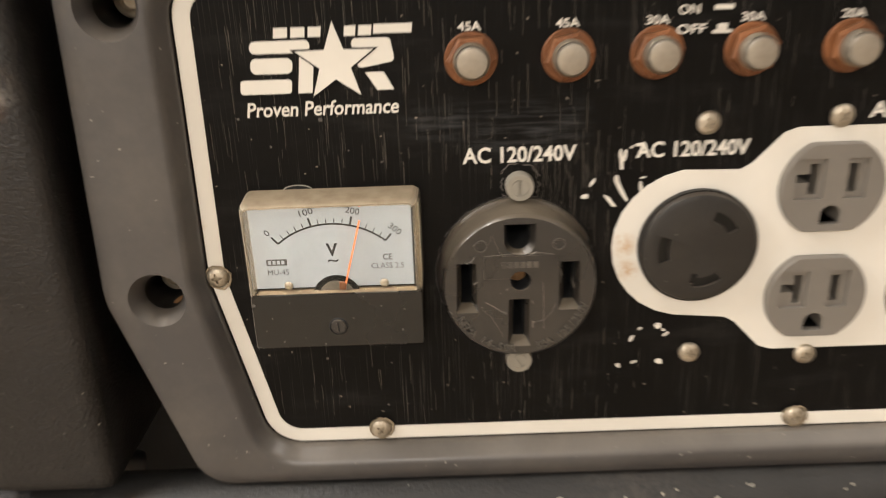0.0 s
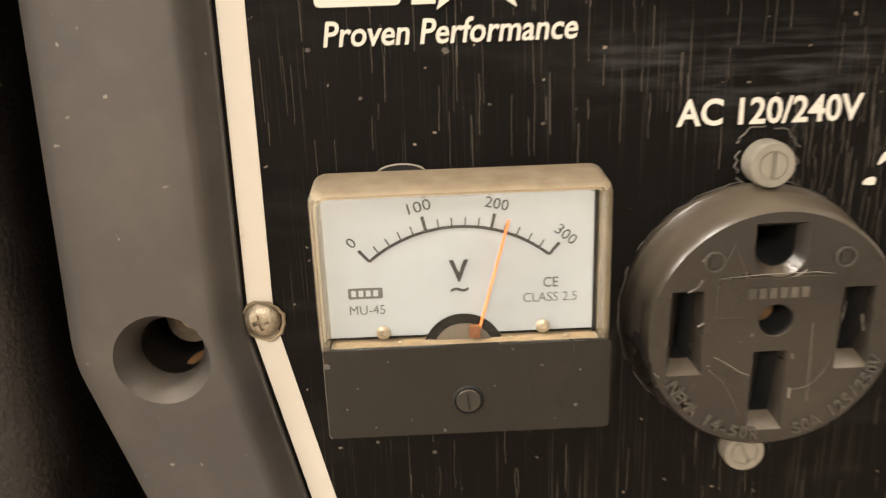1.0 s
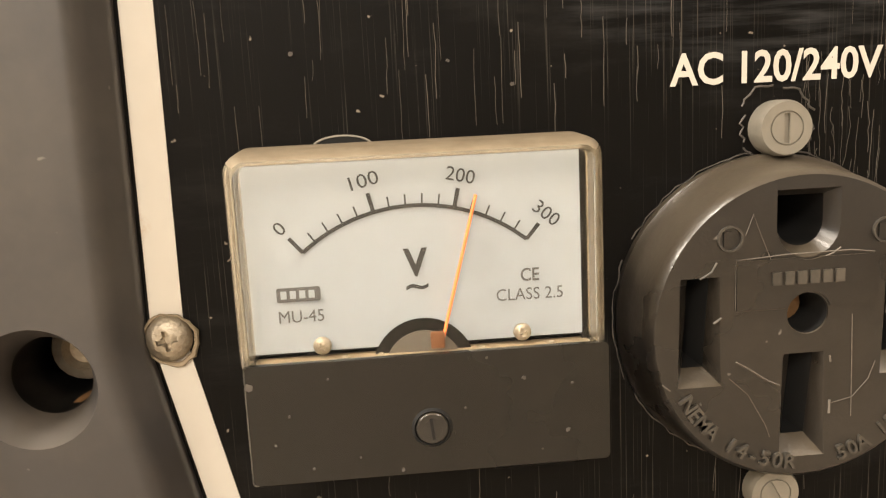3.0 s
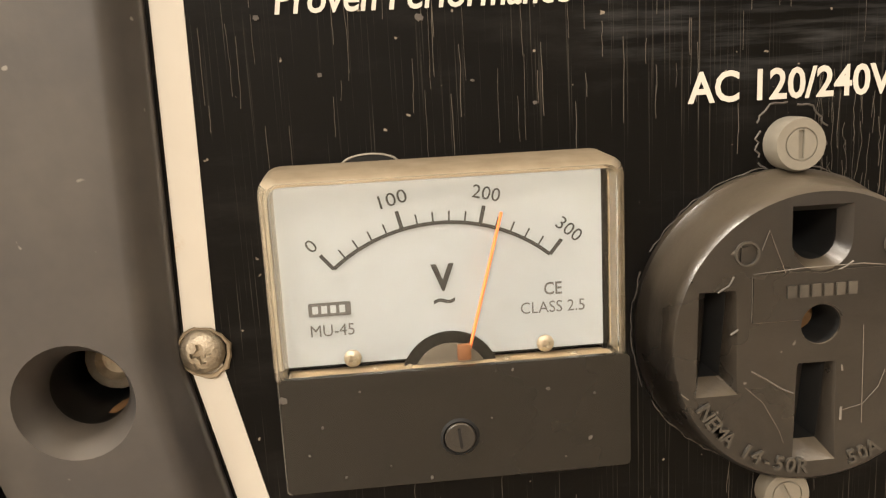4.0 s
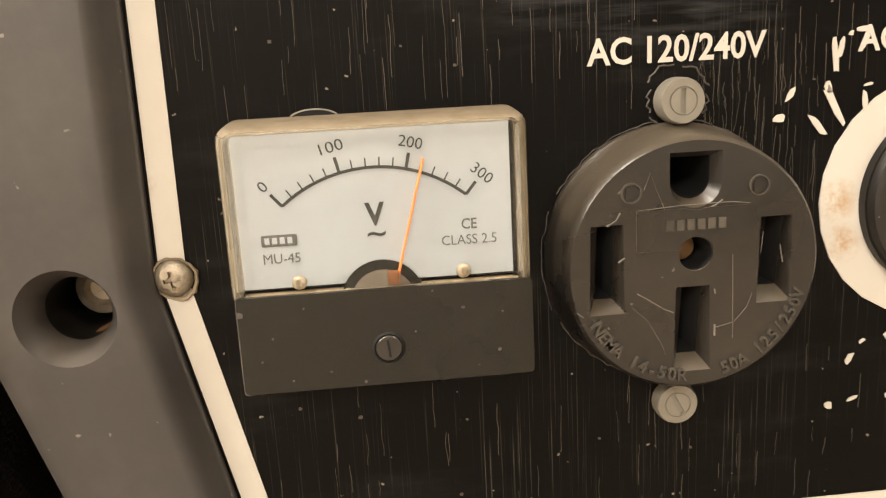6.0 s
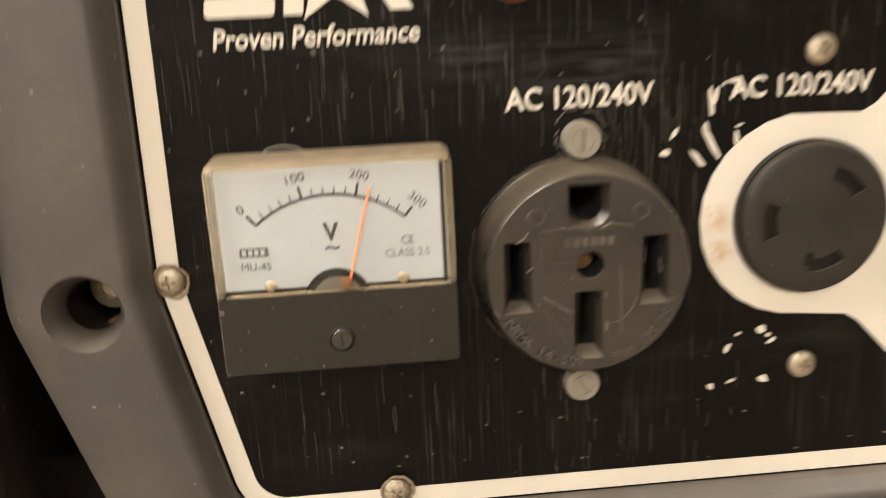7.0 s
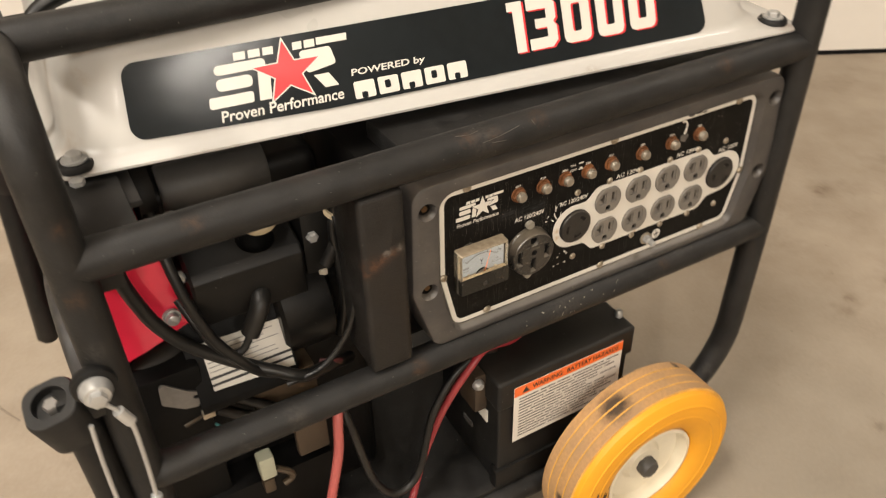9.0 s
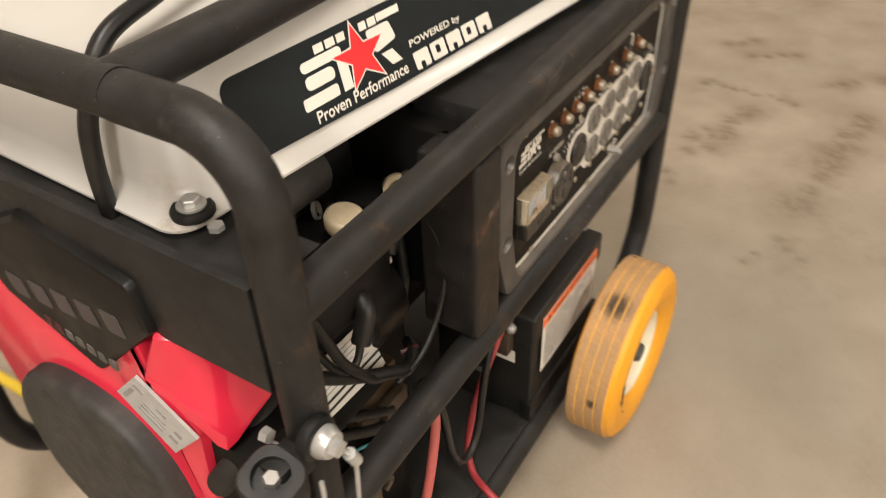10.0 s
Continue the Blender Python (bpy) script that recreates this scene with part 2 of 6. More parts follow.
M["decal"] = surface("black_gloss_decal", (0.012, 0.0145, 0.016), 0.13, vary=0.3, grain=70, relief=0.0002, rough_vary=0.05, spec=0.17)
M["battery"] = surface("dusty_battery_plastic", (0.0066, 0.0065, 0.0063), 0.5, vary=0.25, grain=300, relief=0.0002, dust=0.06, specks=0.3, lit_dust=0.08, dust_colour=(0.14, 0.12, 0.09), spec=0.34)
M["knob_grey"] = surface("grey_axle_cap", (0.055, 0.052, 0.048), 0.5, vary=0.2, grain=300, relief=0.0002, dust=0.2)
M["ink_white"] = surface("white_print", (0.66, 0.63, 0.57), 0.4, vary=0.04, grain=300, relief=0, dust=0.08)
M["ink_red"] = surface("red_print", (0.62, 0.025, 0.03), 0.35, vary=0.06, grain=300, relief=0)
M["ink_black"] = surface("black_print", (0.02, 0.02, 0.02), 0.5, vary=0.1, grain=300, relief=0)
M["ink_grey"] = surface("grey_print", (0.10, 0.095, 0.09), 0.5, vary=0.1, grain=300, relief=0)
M["steel"] = surface("tarnished_zinc", (0.46, 0.41, 0.33), 0.46, 0.85, vary=0.4, grain=900, relief=0.0012, dust=0.75, dust_colour=(0.22, 0.16, 0.09))
M["nut"] = surface("rusty_nut", (0.180, 0.070, 0.0235), 0.55, 0.2, vary=0.5, grain=700, relief=0.0003, dust=0.8, dust_colour=(0.075, 0.027, 0.011))
M["upright"] = surface("wrinkled_black_steel", (0.0078, 0.0068, 0.0061), 0.46, vary=0.6, grain=800, relief=0.0030, dust=0.05, dust_colour=(0.10, 0.07, 0.045), specks=0.5, wear=30, wear_colour=(0.020, 0.014, 0.009), spec=0.4)
M["lock"] = surface("black_locking_socket", (0.0115, 0.0105, 0.0095), 0.40, vary=0.2, grain=500, relief=0.0001, dust=0.10, dust_colour=(0.2, 0.16, 0.12), specks=0.3, lit_dust=0.2, spec=0.5)
M["knob"] = surface("worn_grey_button", (0.42, 0.37, 0.30), 0.45, 0.0, vary=0.15, grain=400, relief=0.0001, dust=0.3, dust_colour=(0.22, 0.16, 0.10))
M["outlet"] = surface("grey_receptacle", (0.152, 0.138, 0.120), 0.40, vary=0.08, grain=350, relief=0.0001, dust=0.15)
M["dial"] = surface("dial_white", (0.275, 0.305, 0.335), 0.5, vary=0.02, grain=90, relief=0)
M["brown_cast"] = surface("brown_cast_metal", (0.050, 0.034, 0.021), 0.6, 0.1, vary=0.4, grain=180, relief=0.0004, dust=0.3, dust_colour=(0.09, 0.065, 0.04))
M["pale_green"] = surface("pale_connector", (0.42, 0.43, 0.33), 0.4, vary=0.15, grain=160, relief=0.0001, dust=0.3, dust_colour=(0.2, 0.17, 0.1))
M["needle"] = surface("orange_needle", (0.90, 0.21, 0.055), 0.45, vary=0.03, grain=300, relief=0)
M["red"] = surface("red_plastic", (0.70, 0.024, 0.060), 0.25, vary=0.08, grain=40, relief=0.0, dust=0.05, coat=0.3)
M["yellow"] = surface("yellow_rubber", (0.73, 0.325, 0.012), 0.50, vary=0.08, grain=120, relief=0.0002, dust=0.12, dust_colour=(0.45, 0.26, 0.10), wear=26, wear_colour=(0.16, 0.08, 0.025))
M["grubby"] = surface("dusty_black_rubber", (0.014, 0.0128, 0.0115), 0.6, vary=0.35, grain=220, relief=0.0003, dust=0.25, dust_colour=(0.075, 0.062, 0.048), spec=0.3, lit_dust=0.15)
M["rim"] = surface("cream_rim", (0.72, 0.66, 0.52), 0.45, vary=0.08, grain=120, relief=0.0001, dust=0.25, dust_colour=(0.40, 0.28, 0.14))
M["orange"] = surface("orange_band", (0.80, 0.15, 0.03), 0.4, vary=0.04, grain=120, relief=0)
M["paper"] = surface("paper_label", (0.66, 0.63, 0.57), 0.5, vary=0.05, grain=150, relief=0, dust=0.2)
M["faded_red"] = surface("faded_red_cable", (0.46, 0.105, 0.095), 0.5, vary=0.12, grain=160, relief=0, dust=0.35, dust_colour=(0.30, 0.20, 0.15))
M["cable"] = surface("black_cable", (0.0062, 0.006, 0.0058), 0.38, vary=0.2, grain=300, relief=0.0001, dust=0.06, spec=0.4)
M["red_cable"] = surface("red_cable", (0.30, 0.020, 0.030), 0.40, vary=0.15, grain=200, relief=0, dust=0.15)
M["ink_dial"] = surface("dial_print", (0.07, 0.07, 0.07), 0.5, vary=0.1, grain=300, relief=0)
M["yellow_cord"] = surface("yellow_cord", (0.70, 0.50, 0.03), 0.4, vary=0.1, grain=200, relief=0)
M["engine"] = surface("dark_engine_metal", (0.0044, 0.0042, 0.0040), 0.5, 0.1, vary=0.4, grain=160, relief=0.0004, dust=0.10, dust_colour=(0.035, 0.027, 0.019), spec=0.14)
M["alu"] = surface("dirty_aluminium", (0.075, 0.054, 0.034), 0.5, 0.3, vary=0.4, grain=160, relief=0.0003, dust=0.5, dust_colour=(0.06, 0.038, 0.02))
M["sheet"] = surface("galvanised_sheet", (0.46, 0.46, 0.45), 0.36, 0.55, vary=0.2, grain=200, relief=0.0001, dust=0.15)
M["tan"] = surface("tan_plastic", (0.40, 0.33, 0.22), 0.5, vary=0.12, grain=120, relief=0.0001, dust=0.3, dust_colour=(0.22, 0.15, 0.08))
M["guard_rim"] = surface("dull_rim_plastic", (0.022, 0.0212, 0.0202), 0.6, vary=0.15, grain=700, relief=0.0004, dust=0.12)
M["guard"] = surface("dull_guard_plastic", (0.024, 0.0232, 0.0222), 0.6, vary=0.15, grain=700, relief=0.0004, dust=0.12)
M["scuff"] = surface("pale_scuff", (0.085, 0.075, 0.066), 0.6, vary=0.4, grain=900, relief=0)
M["scrape"] = surface("white_scrape", (0.125, 0.110, 0.092), 0.6, vary=0.6, grain=900, relief=0)
M["dusty_black"] = surface("dusty_black_plastic", (0.0096, 0.0086, 0.0068), 0.26, vary=0.2, grain=300, relief=0.0001, dust=0.08, specks=0.35, spec=0.5)
M["wire_blue"] = surface("cyan_wire_sheath", (0.06, 0.26, 0.30), 0.45, vary=0.15, grain=300, relief=0)
M["tread_gap"] = surface("dusty_yellow_groove", (0.56, 0.30, 0.055), 0.7, vary=0.4, grain=420, relief=0.0003, dust=0.6, dust_colour=(0.42, 0.23, 0.07))
M["scored"] = surface("pale_scratch", (0.078, 0.067, 0.054), 0.5, vary=0.6, grain=900, relief=0)
M["glue"] = surface("brown_sealant", (0.24, 0.19, 0.125), 0.35, vary=0.3, grain=900, relief=0.0003, dust=0.4, dust_colour=(0.26, 0.20, 0.13))
M["movement"] = surface("dull_movement_metal", (0.17, 0.155, 0.135), 0.42, 0.5, vary=0.3, grain=700, relief=0.0001, dust=0.3, dust_colour=(0.08, 0.06, 0.04))
# paler than the socket, to paint the highlights on its raised letters
M["raised"] = surface("highlit_raised_edge", (0.040, 0.036, 0.030), 0.38, vary=0.4, grain=900, relief=0.0001, dust=0.25, spec=0.7)
M["grime"] = surface("tan_grime", (0.20, 0.105, 0.04), 0.7, vary=0.5, grain=900, relief=0.0002, dust=0.8, dust_colour=(0.06, 0.045, 0.03))
M["dome"] = surface("worn_metal_button", (0.33, 0.30, 0.25), 0.45, 0.6, vary=0.25, grain=500, relief=0.0002, dust=0.6, dust_colour=(0.20, 0.13, 0.075))
M["cap"] = surface("grey_cap_screw", (0.25, 0.23, 0.19), 0.5, vary=0.15, grain=500, relief=0.0002, dust=0.3, dust_colour=(0.14, 0.12, 0.09))
M["tube_grey"] = surface("grey_painted_tube", (0.048, 0.046, 0.043), 0.5, vary=0.15, grain=260, relief=0.0002, dust=0.12, spec=0.4)
M["fuse_red"] = surface("dull_red_plastic", (0.055, 0.010, 0.009), 0.5, vary=0.3, grain=260, relief=0)
M["joint"] = surface("dirty_joint", (0.085, 0.062, 0.042), 0.8, vary=0.4, grain=160, relief=0)
M["plate"] = surface("dull_zinc_plate", (0.22, 0.21, 0.20), 0.45, 0.6, vary=0.2, grain=200, relief=0.0001, dust=0.2)
M["foil_print"] = surface("grey_label_print", (0.24, 0.23, 0.22), 0.5, vary=0.5, grain=500, relief=0)
M["foil"] = surface("silver_foil_label", (0.42, 0.41, 0.40), 0.45, vary=0.18, grain=160, relief=0, dust=0.25, dust_colour=(0.26, 0.24, 0.22))
M["faint"] = surface("faint_print", (0.050, 0.040, 0.041), 0.5, vary=0.3, grain=300, relief=0)
M["wall"] = surface("wall_paint", (0.78, 0.74, 0.68), 0.6, vary=0.03, grain=30, relief=0.0)
M["ceiling"] = surface("ceiling_paint", (0.70, 0.66, 0.60), 0.8, vary=0.03, grain=20, relief=0.0)


def patch(nt, spots, wobble=0.05, scale=14, edge=0.45, holes=True):
    """A mask of ragged blots at given places: (x, y, z, radius) in the object's own metres."""
    co = nt.nodes.new("ShaderNodeTexCoord")
    tex = nt.nodes.new("ShaderNodeTexNoise")
    tex.inputs["Scale"].default_value, tex.inputs["Detail"].default_value, tex.inputs["Roughness"].default_value = scale, 7, 0.7
    nt.links.new(co.outputs["Object"], tex.inputs["Vector"])
    off = nt.nodes.new("ShaderNodeVectorMath")
    off.operation = "MULTIPLY_ADD"
    off.inputs[1].default_value, off.inputs[2].default_value = (wobble,) * 3, (-wobble / 2,) * 3
    nt.links.new(tex.outputs["Color"], off.inputs[0])
    add = nt.nodes.new("ShaderNodeVectorMath")
    add.operation = "ADD"
    nt.links.new(co.outputs["Object"], add.inputs[0])
    nt.links.new(off.outputs[0], add.inputs[1])
    total = None
    for x, y, z, r in spots:
        d = nt.nodes.new("ShaderNodeVectorMath")
        d.operation = "DISTANCE"
        d.inputs[1].default_value = (x, y, z)
        nt.links.new(add.outputs[0], d.inputs[0])
        one = ramp(nt, d.outputs["Value"], r * edge, r, 1, 0)
        if total is None:
            total = one
        else:
            m = nt.nodes.new("ShaderNodeMath")
            m.operation = "MAXIMUM"
            nt.links.new(total, m.inputs[0])
            nt.links.new(one, m.inputs[1])
            total = m.outputs[0]
    if not holes:
        return total
    broken = nt.nodes.new("ShaderNodeMath")
    broken.operation = "MULTIPLY"
    nt.links.new(total, broken.inputs[0])
    nt.links.new(ramp(nt, tex.outputs["Fac"], 0.38, 0.62), broken.inputs[1])
    return broken.outputs[0]


def concrete():
    m, nt, b = nodes_of("concrete")
    broad, mid, fine = noise_tex(nt, 1.3, 5), noise_tex(nt, 7, 6), noise_tex(nt, 160, 4)
    col = mixed(nt, ramp(nt, broad, 0.3, 0.7), (0.315, 0.264, 0.202), (0.40, 0.338, 0.265))
    col = mixed(nt, ramp(nt, mid, 0.35, 0.72, 0, 0.75), col, (0.255, 0.205, 0.150))
    col = mixed(nt, ramp(nt, fine, 0.4, 0.8, 0, 0.3), col, (0.44, 0.38, 0.30))
    dirt = noise_tex(nt, 3.0, 8, at=(2.3, 0.4, 0), rough=0.75)
    col = mixed(nt, ramp(nt, dirt, 0.56, 0.74, 0, 0.6), col, (0.17, 0.125, 0.085))
    pits = noise_tex(nt, 45, 2, at=(1, 6, 0))
    col = mixed(nt, ramp(nt, pits, 0.76, 0.80, 0, 0.6), col, (0.12, 0.09, 0.06))
    # trodden dirt: short trails of smudges
    rnd, spots = random.Random(8), []
    for x, y, dx, dy, n, r in ((0.92, 0.055, 0.044, -0.010, 7, 0.042), (0.98, 0.085, 0.040, -0.022, 3, 0.026), (0.85, -0.180, 0.050, -0.007, 9, 0.046), (1.08, -0.19, 0.05, -0.02, 4, 0.032), (1.264, 0.152, 0.0, -0.01, 2, 0.024), (1.26, 0.125, 0.001, -0.028, 8, 0.014),
                               (1.39, -0.13, 0.03, -0.035, 4, 0.030), (1.44, 0.08, 0.03, -0.03, 4, 0.024), (0.70, -0.18, -0.02, -0.015, 3, 0.016), (0.61, -0.14, 0.02, -0.02, 2, 0.018), (0.79, 0.09, 0.02, 0.0, 2, 0.014), (1.07, 0.36, 0.02, 0.01, 2, 0.020), (1.51, 0.15, 0.02, -0.02, 3, 0.020)):
        for k in range(n):
            p = ROOM.inverted() @ Vector((x + dx * k + rnd.gauss(0, 0.010), y + dy * k + rnd.gauss(0, 0.010), 0))
            spots.append((p.x, p.y, 0, r * rnd.uniform(0.6, 1.3)))
    col = mixed(nt, ramp(nt, patch(nt, spots, 0.045, 48, 0.12), 0, 0.7, 0, 0.66), col, (0.125, 0.084, 0.052))
    haze = patch(nt, [(x, y, z, r * 1.9) for x, y, z, r in spots], 0.08, 24, 0.0, False)
    col = mixed(nt, ramp(nt, haze, 0, 1, 0, 0.46), col, (0.165, 0.118, 0.075))
    # broad area of the floor mixed darker and greyer
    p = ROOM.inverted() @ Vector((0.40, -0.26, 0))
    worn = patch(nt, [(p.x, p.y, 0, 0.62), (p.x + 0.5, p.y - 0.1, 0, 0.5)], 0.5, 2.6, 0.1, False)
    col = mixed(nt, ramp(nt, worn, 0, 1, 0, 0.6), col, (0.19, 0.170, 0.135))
    crumbs = noise_tex(nt, 90, 3, at=(4, 1, 0), rough=0.6)
    col = mixed(nt, ramp(nt, crumbs, 0.715, 0.75, 0, 0.55), col, (0.10, 0.072, 0.048))
    nt.links.new(col, b.inputs["Base Color"])
    nt.links.new(ramp(nt, mid, 0.3, 0.7, 0.50, 0.72), b.inputs["Roughness"])
    bump(nt, b, fine, 0.25, 0.0006)
    return m


def scratched_panel():
    """Black anodised sheet with fine upright scratches, dust and pale smears."""
    m, nt, b = nodes_of("scratched_black_panel")
    streak = noise_tex(nt, 1.0, 3, stretch=(3600, 1, 24), rough=0.5)
    long = noise_tex(nt, 1.0, 2, stretch=(1500, 1, 12), at=(7, 0, 3), rough=0.4)
    where = noise_tex(nt, 26, 4, at=(4, 4, 1))
    smear = noise_tex(nt, 30, 6, stretch=(0.7, 1, 3.2), at=(2, 0, 3), rough=0.7)
    speck = noise_tex(nt, 420, 2, at=(8, 3, 3))
    n = nt.nodes.new("ShaderNodeMath")
    n.operation = "MULTIPLY"
    nt.links.new(ramp(nt, streak, 0.60, 0.72), n.inputs[0])
    nt.links.new(ramp(nt, where, 0.41, 0.60), n.inputs[1])
    col = mixed(nt, n.outputs[0], (0.0036, 0.0032, 0.0029), (0.088, 0.080, 0.069))
    col = mixed(nt, ramp(nt, long, 0.70, 0.76, 0, 0.7), col, (0.068, 0.061, 0.052))
    col = mixed(nt, ramp(nt, smear, 0.54, 0.80, 0, 0.22), col, (0.062, 0.058, 0.054))
    col = mixed(nt, ramp(nt, speck, 0.735, 0.765, 0, 0.8), col, (0.36, 0.31, 0.25))
    wiped = patch(nt, [(-0.004, 0.002, 0.5295, 0.010), (0.008, 0.002, 0.5275, 0.013), (0.020, 0.002, 0.5270, 0.014), (0.031, 0.002, 0.5290, 0.010), (-0.014, 0.002, 0.5300, 0.007)], 0.008, 45, 0.1, False)
    strokes = noise_tex(nt, 1.0, 4, stretch=(55, 1, 700), at=(1, 0, 9), rough=0.6)
    both = nt.nodes.new("ShaderNodeMath")
    both.operation = "MULTIPLY"
    nt.links.new(wiped, both.inputs[0])
    nt.links.new(ramp(nt, strokes, 0.45, 0.70), both.inputs[1])
    col = mixed(nt, ramp(nt, both.outputs[0], 0, 1, 0, 0.45), col, (0.085, 0.088, 0.092))
    nt.links.new(col, b.inputs["Base Color"])
    nt.links.new(ramp(nt, smear, 0.3, 0.8, 0.30, 0.55), b.inputs["Roughness"])
    b.inputs["Specular IOR Level"].default_value = 0.11
    bump(nt, b, streak, 0.10, 0.0001)
    return m


def worn_tread():
    """Yellow rubber whose ribs are rubbed to a dusty tan."""
    m, nt, b = nodes_of("worn_tread")
    fine, broad = noise_tex(nt, 260, 4), noise_tex(nt, 22, 5)
    spots = noise_tex(nt, 38, 6, at=(1, 2, 5), rough=0.7)
    col = mixed(nt, ramp(nt, fine, 0.35, 0.7), (0.38, 0.215, 0.090), (0.50, 0.285, 0.110))
    col = mixed(nt, ramp(nt, broad, 0.35, 0.7, 0, 0.6), col, (0.32, 0.205, 0.115))
    col = mixed(nt, ramp(nt, spots, 0.68, 0.74, 0, 0.9), col, (0.06, 0.04, 0.02))
    a = radians(113)
    burn = patch(nt, [(0.127 * math.cos(a), 0.127 * math.sin(a), 0.001, 0.025), (0.127 * math.cos(a - 0.9), 0.127 * math.sin(a - 0.9), -0.018, 0.008), (0.127 * math.cos(a + 1.1), 0.127 * math.sin(a + 1.1), 0.010, 0.009)], 0.016, 170, 0.15, False)
    col = mixed(nt, ramp(nt, burn, 0, 0.75, 0, 0.92), col, (0.035, 0.022, 0.012))
    nt.links.new(col, b.inputs["Base Color"])
    b.inputs["Roughness"].default_value = 0.75
    bump(nt, b, fine, 0.4, 0.0006)
    return m


def clear(name, tint=(1, 1, 1), rough=0.03, through_share=1.0):
    m, nt, b = nodes_of(name)
    b.inputs["Base Color"].default_value = (*tint, 1)
    b.inputs["Roughness"].default_value = rough
    b.inputs["Transmission Weight"].default_value = through_share
    b.inputs["IOR"].default_value = 1.25
    return m


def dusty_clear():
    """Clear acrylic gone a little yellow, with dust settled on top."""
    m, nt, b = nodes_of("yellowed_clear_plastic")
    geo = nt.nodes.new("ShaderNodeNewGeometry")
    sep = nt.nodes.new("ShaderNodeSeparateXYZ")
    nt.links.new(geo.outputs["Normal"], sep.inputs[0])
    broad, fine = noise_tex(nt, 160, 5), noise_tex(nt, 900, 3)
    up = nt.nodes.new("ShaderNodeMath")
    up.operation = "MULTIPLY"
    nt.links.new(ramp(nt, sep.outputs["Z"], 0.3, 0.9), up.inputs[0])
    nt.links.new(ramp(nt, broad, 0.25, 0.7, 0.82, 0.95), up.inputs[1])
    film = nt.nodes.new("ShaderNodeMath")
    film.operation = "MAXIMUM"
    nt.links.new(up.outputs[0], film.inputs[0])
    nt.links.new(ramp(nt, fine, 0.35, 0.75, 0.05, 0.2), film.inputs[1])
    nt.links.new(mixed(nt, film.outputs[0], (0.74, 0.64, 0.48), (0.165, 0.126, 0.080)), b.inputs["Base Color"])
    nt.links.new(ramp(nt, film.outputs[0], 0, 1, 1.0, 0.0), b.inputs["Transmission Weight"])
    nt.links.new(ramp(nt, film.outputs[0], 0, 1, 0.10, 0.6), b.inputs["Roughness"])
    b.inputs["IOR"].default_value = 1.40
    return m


def glow(name, colour, strength):
    m, nt, b = nodes_of(name)
    b.inputs["Emission Color"].default_value = (*colour, 1)
    b.inputs["Emission Strength"].default_value = strength
    return m


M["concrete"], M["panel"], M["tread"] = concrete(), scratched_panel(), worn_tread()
def pierced(m, period):
    """Small square holes pressed over a whole plastic cover, their shade painted darker."""
    nt = m.node_tree
    b = next(n for n in nt.nodes if n.type == "BSDF_PRINCIPLED")
    co = nt.nodes.new("ShaderNodeTexCoord")
    waves = []
    for way in ("Y", "Z"):
        w = nt.nodes.new("ShaderNodeTexWave")
        w.bands_direction = way
        w.inputs["Scale"].default_value = math.pi / (10 * period)
        w.inputs["Distortion"].default_value = 0.0
        nt.links.new(co.outputs["Object"], w.inputs["Vector"])
        waves.append(w.outputs["Fac"])
    low = nt.nodes.new("ShaderNodeMath")
    low.operation = "MINIMUM"
    nt.links.new(waves[0], low.inputs[0])
    nt.links.new(waves[1], low.inputs[1])
    hole = ramp(nt, low.outputs[0], 0.35, 0.6)
    base = b.inputs["Base Color"].links[0].from_socket
    nt.links.new(mixed(nt, hole, base, (0.008, 0.0075, 0.007)), b.inputs["Base Color"])
    bump(nt, b, ramp(nt, low.outputs[0], 0.3, 0.65, 1, 0), 0.35, 0.001)


pierced(M["guard"], 0.0056)
M["clear"] = clear("clear_plastic", (0.97, 0.95, 0.90))
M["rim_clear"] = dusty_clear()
M["burnt"] = surface("dark_scuff", (0.045, 0.026, 0.012), 0.7, vary=0.5, grain=700, relief=0)
M["lamp_glow"] = glow("lamp_diffuser", (1.0, 0.84, 0.64), 3.0)


def add_stain(m, spots, colour, wobble=0.01, scale=140, amount=0.85, edge=0.2):
    """Ragged stains of another colour on a finished material."""
    nt = m.node_tree
    sock = nt.nodes["Principled BSDF"].inputs["Base Color"]
    old = sock.links[0].from_socket
    nt.links.new(mixed(nt, ramp(nt, patch(nt, spots, wobble, scale, edge), 0, 0.8, 0, amount), old, colour), sock)


add_stain(M["upright"], [(-0.161, -0.012, 0.5355, 0.013), (-0.150, -0.012, 0.5395, 0.010), (-0.139, -0.012, 0.5425, 0.008), (-0.166, -0.012, 0.528, 0.007)], (0.105, 0.044, 0.020), 0.012, 160, 0.6)
add_stain(M["upright"], [(-0.145, -0.012, 0.545, 0.006), (-0.133, -0.012, 0.546, 0.005)], (0.13, 0.115, 0.10), 0.012, 200)
add_stain(M["cream"], [(0.0505, 0.0016, 0.4880, 0.0050), (0.0520, 0.0016, 0.4790, 0.0045), (-0.0865, 0.0017, 0.5000, 0.0022), (0.2050, 0.0016, 0.5270, 0.0030), (0.1600, 0.0016, 0.4490, 0.0030)], (0.48, 0.28, 0.11), 0.004, 420, 0.7)
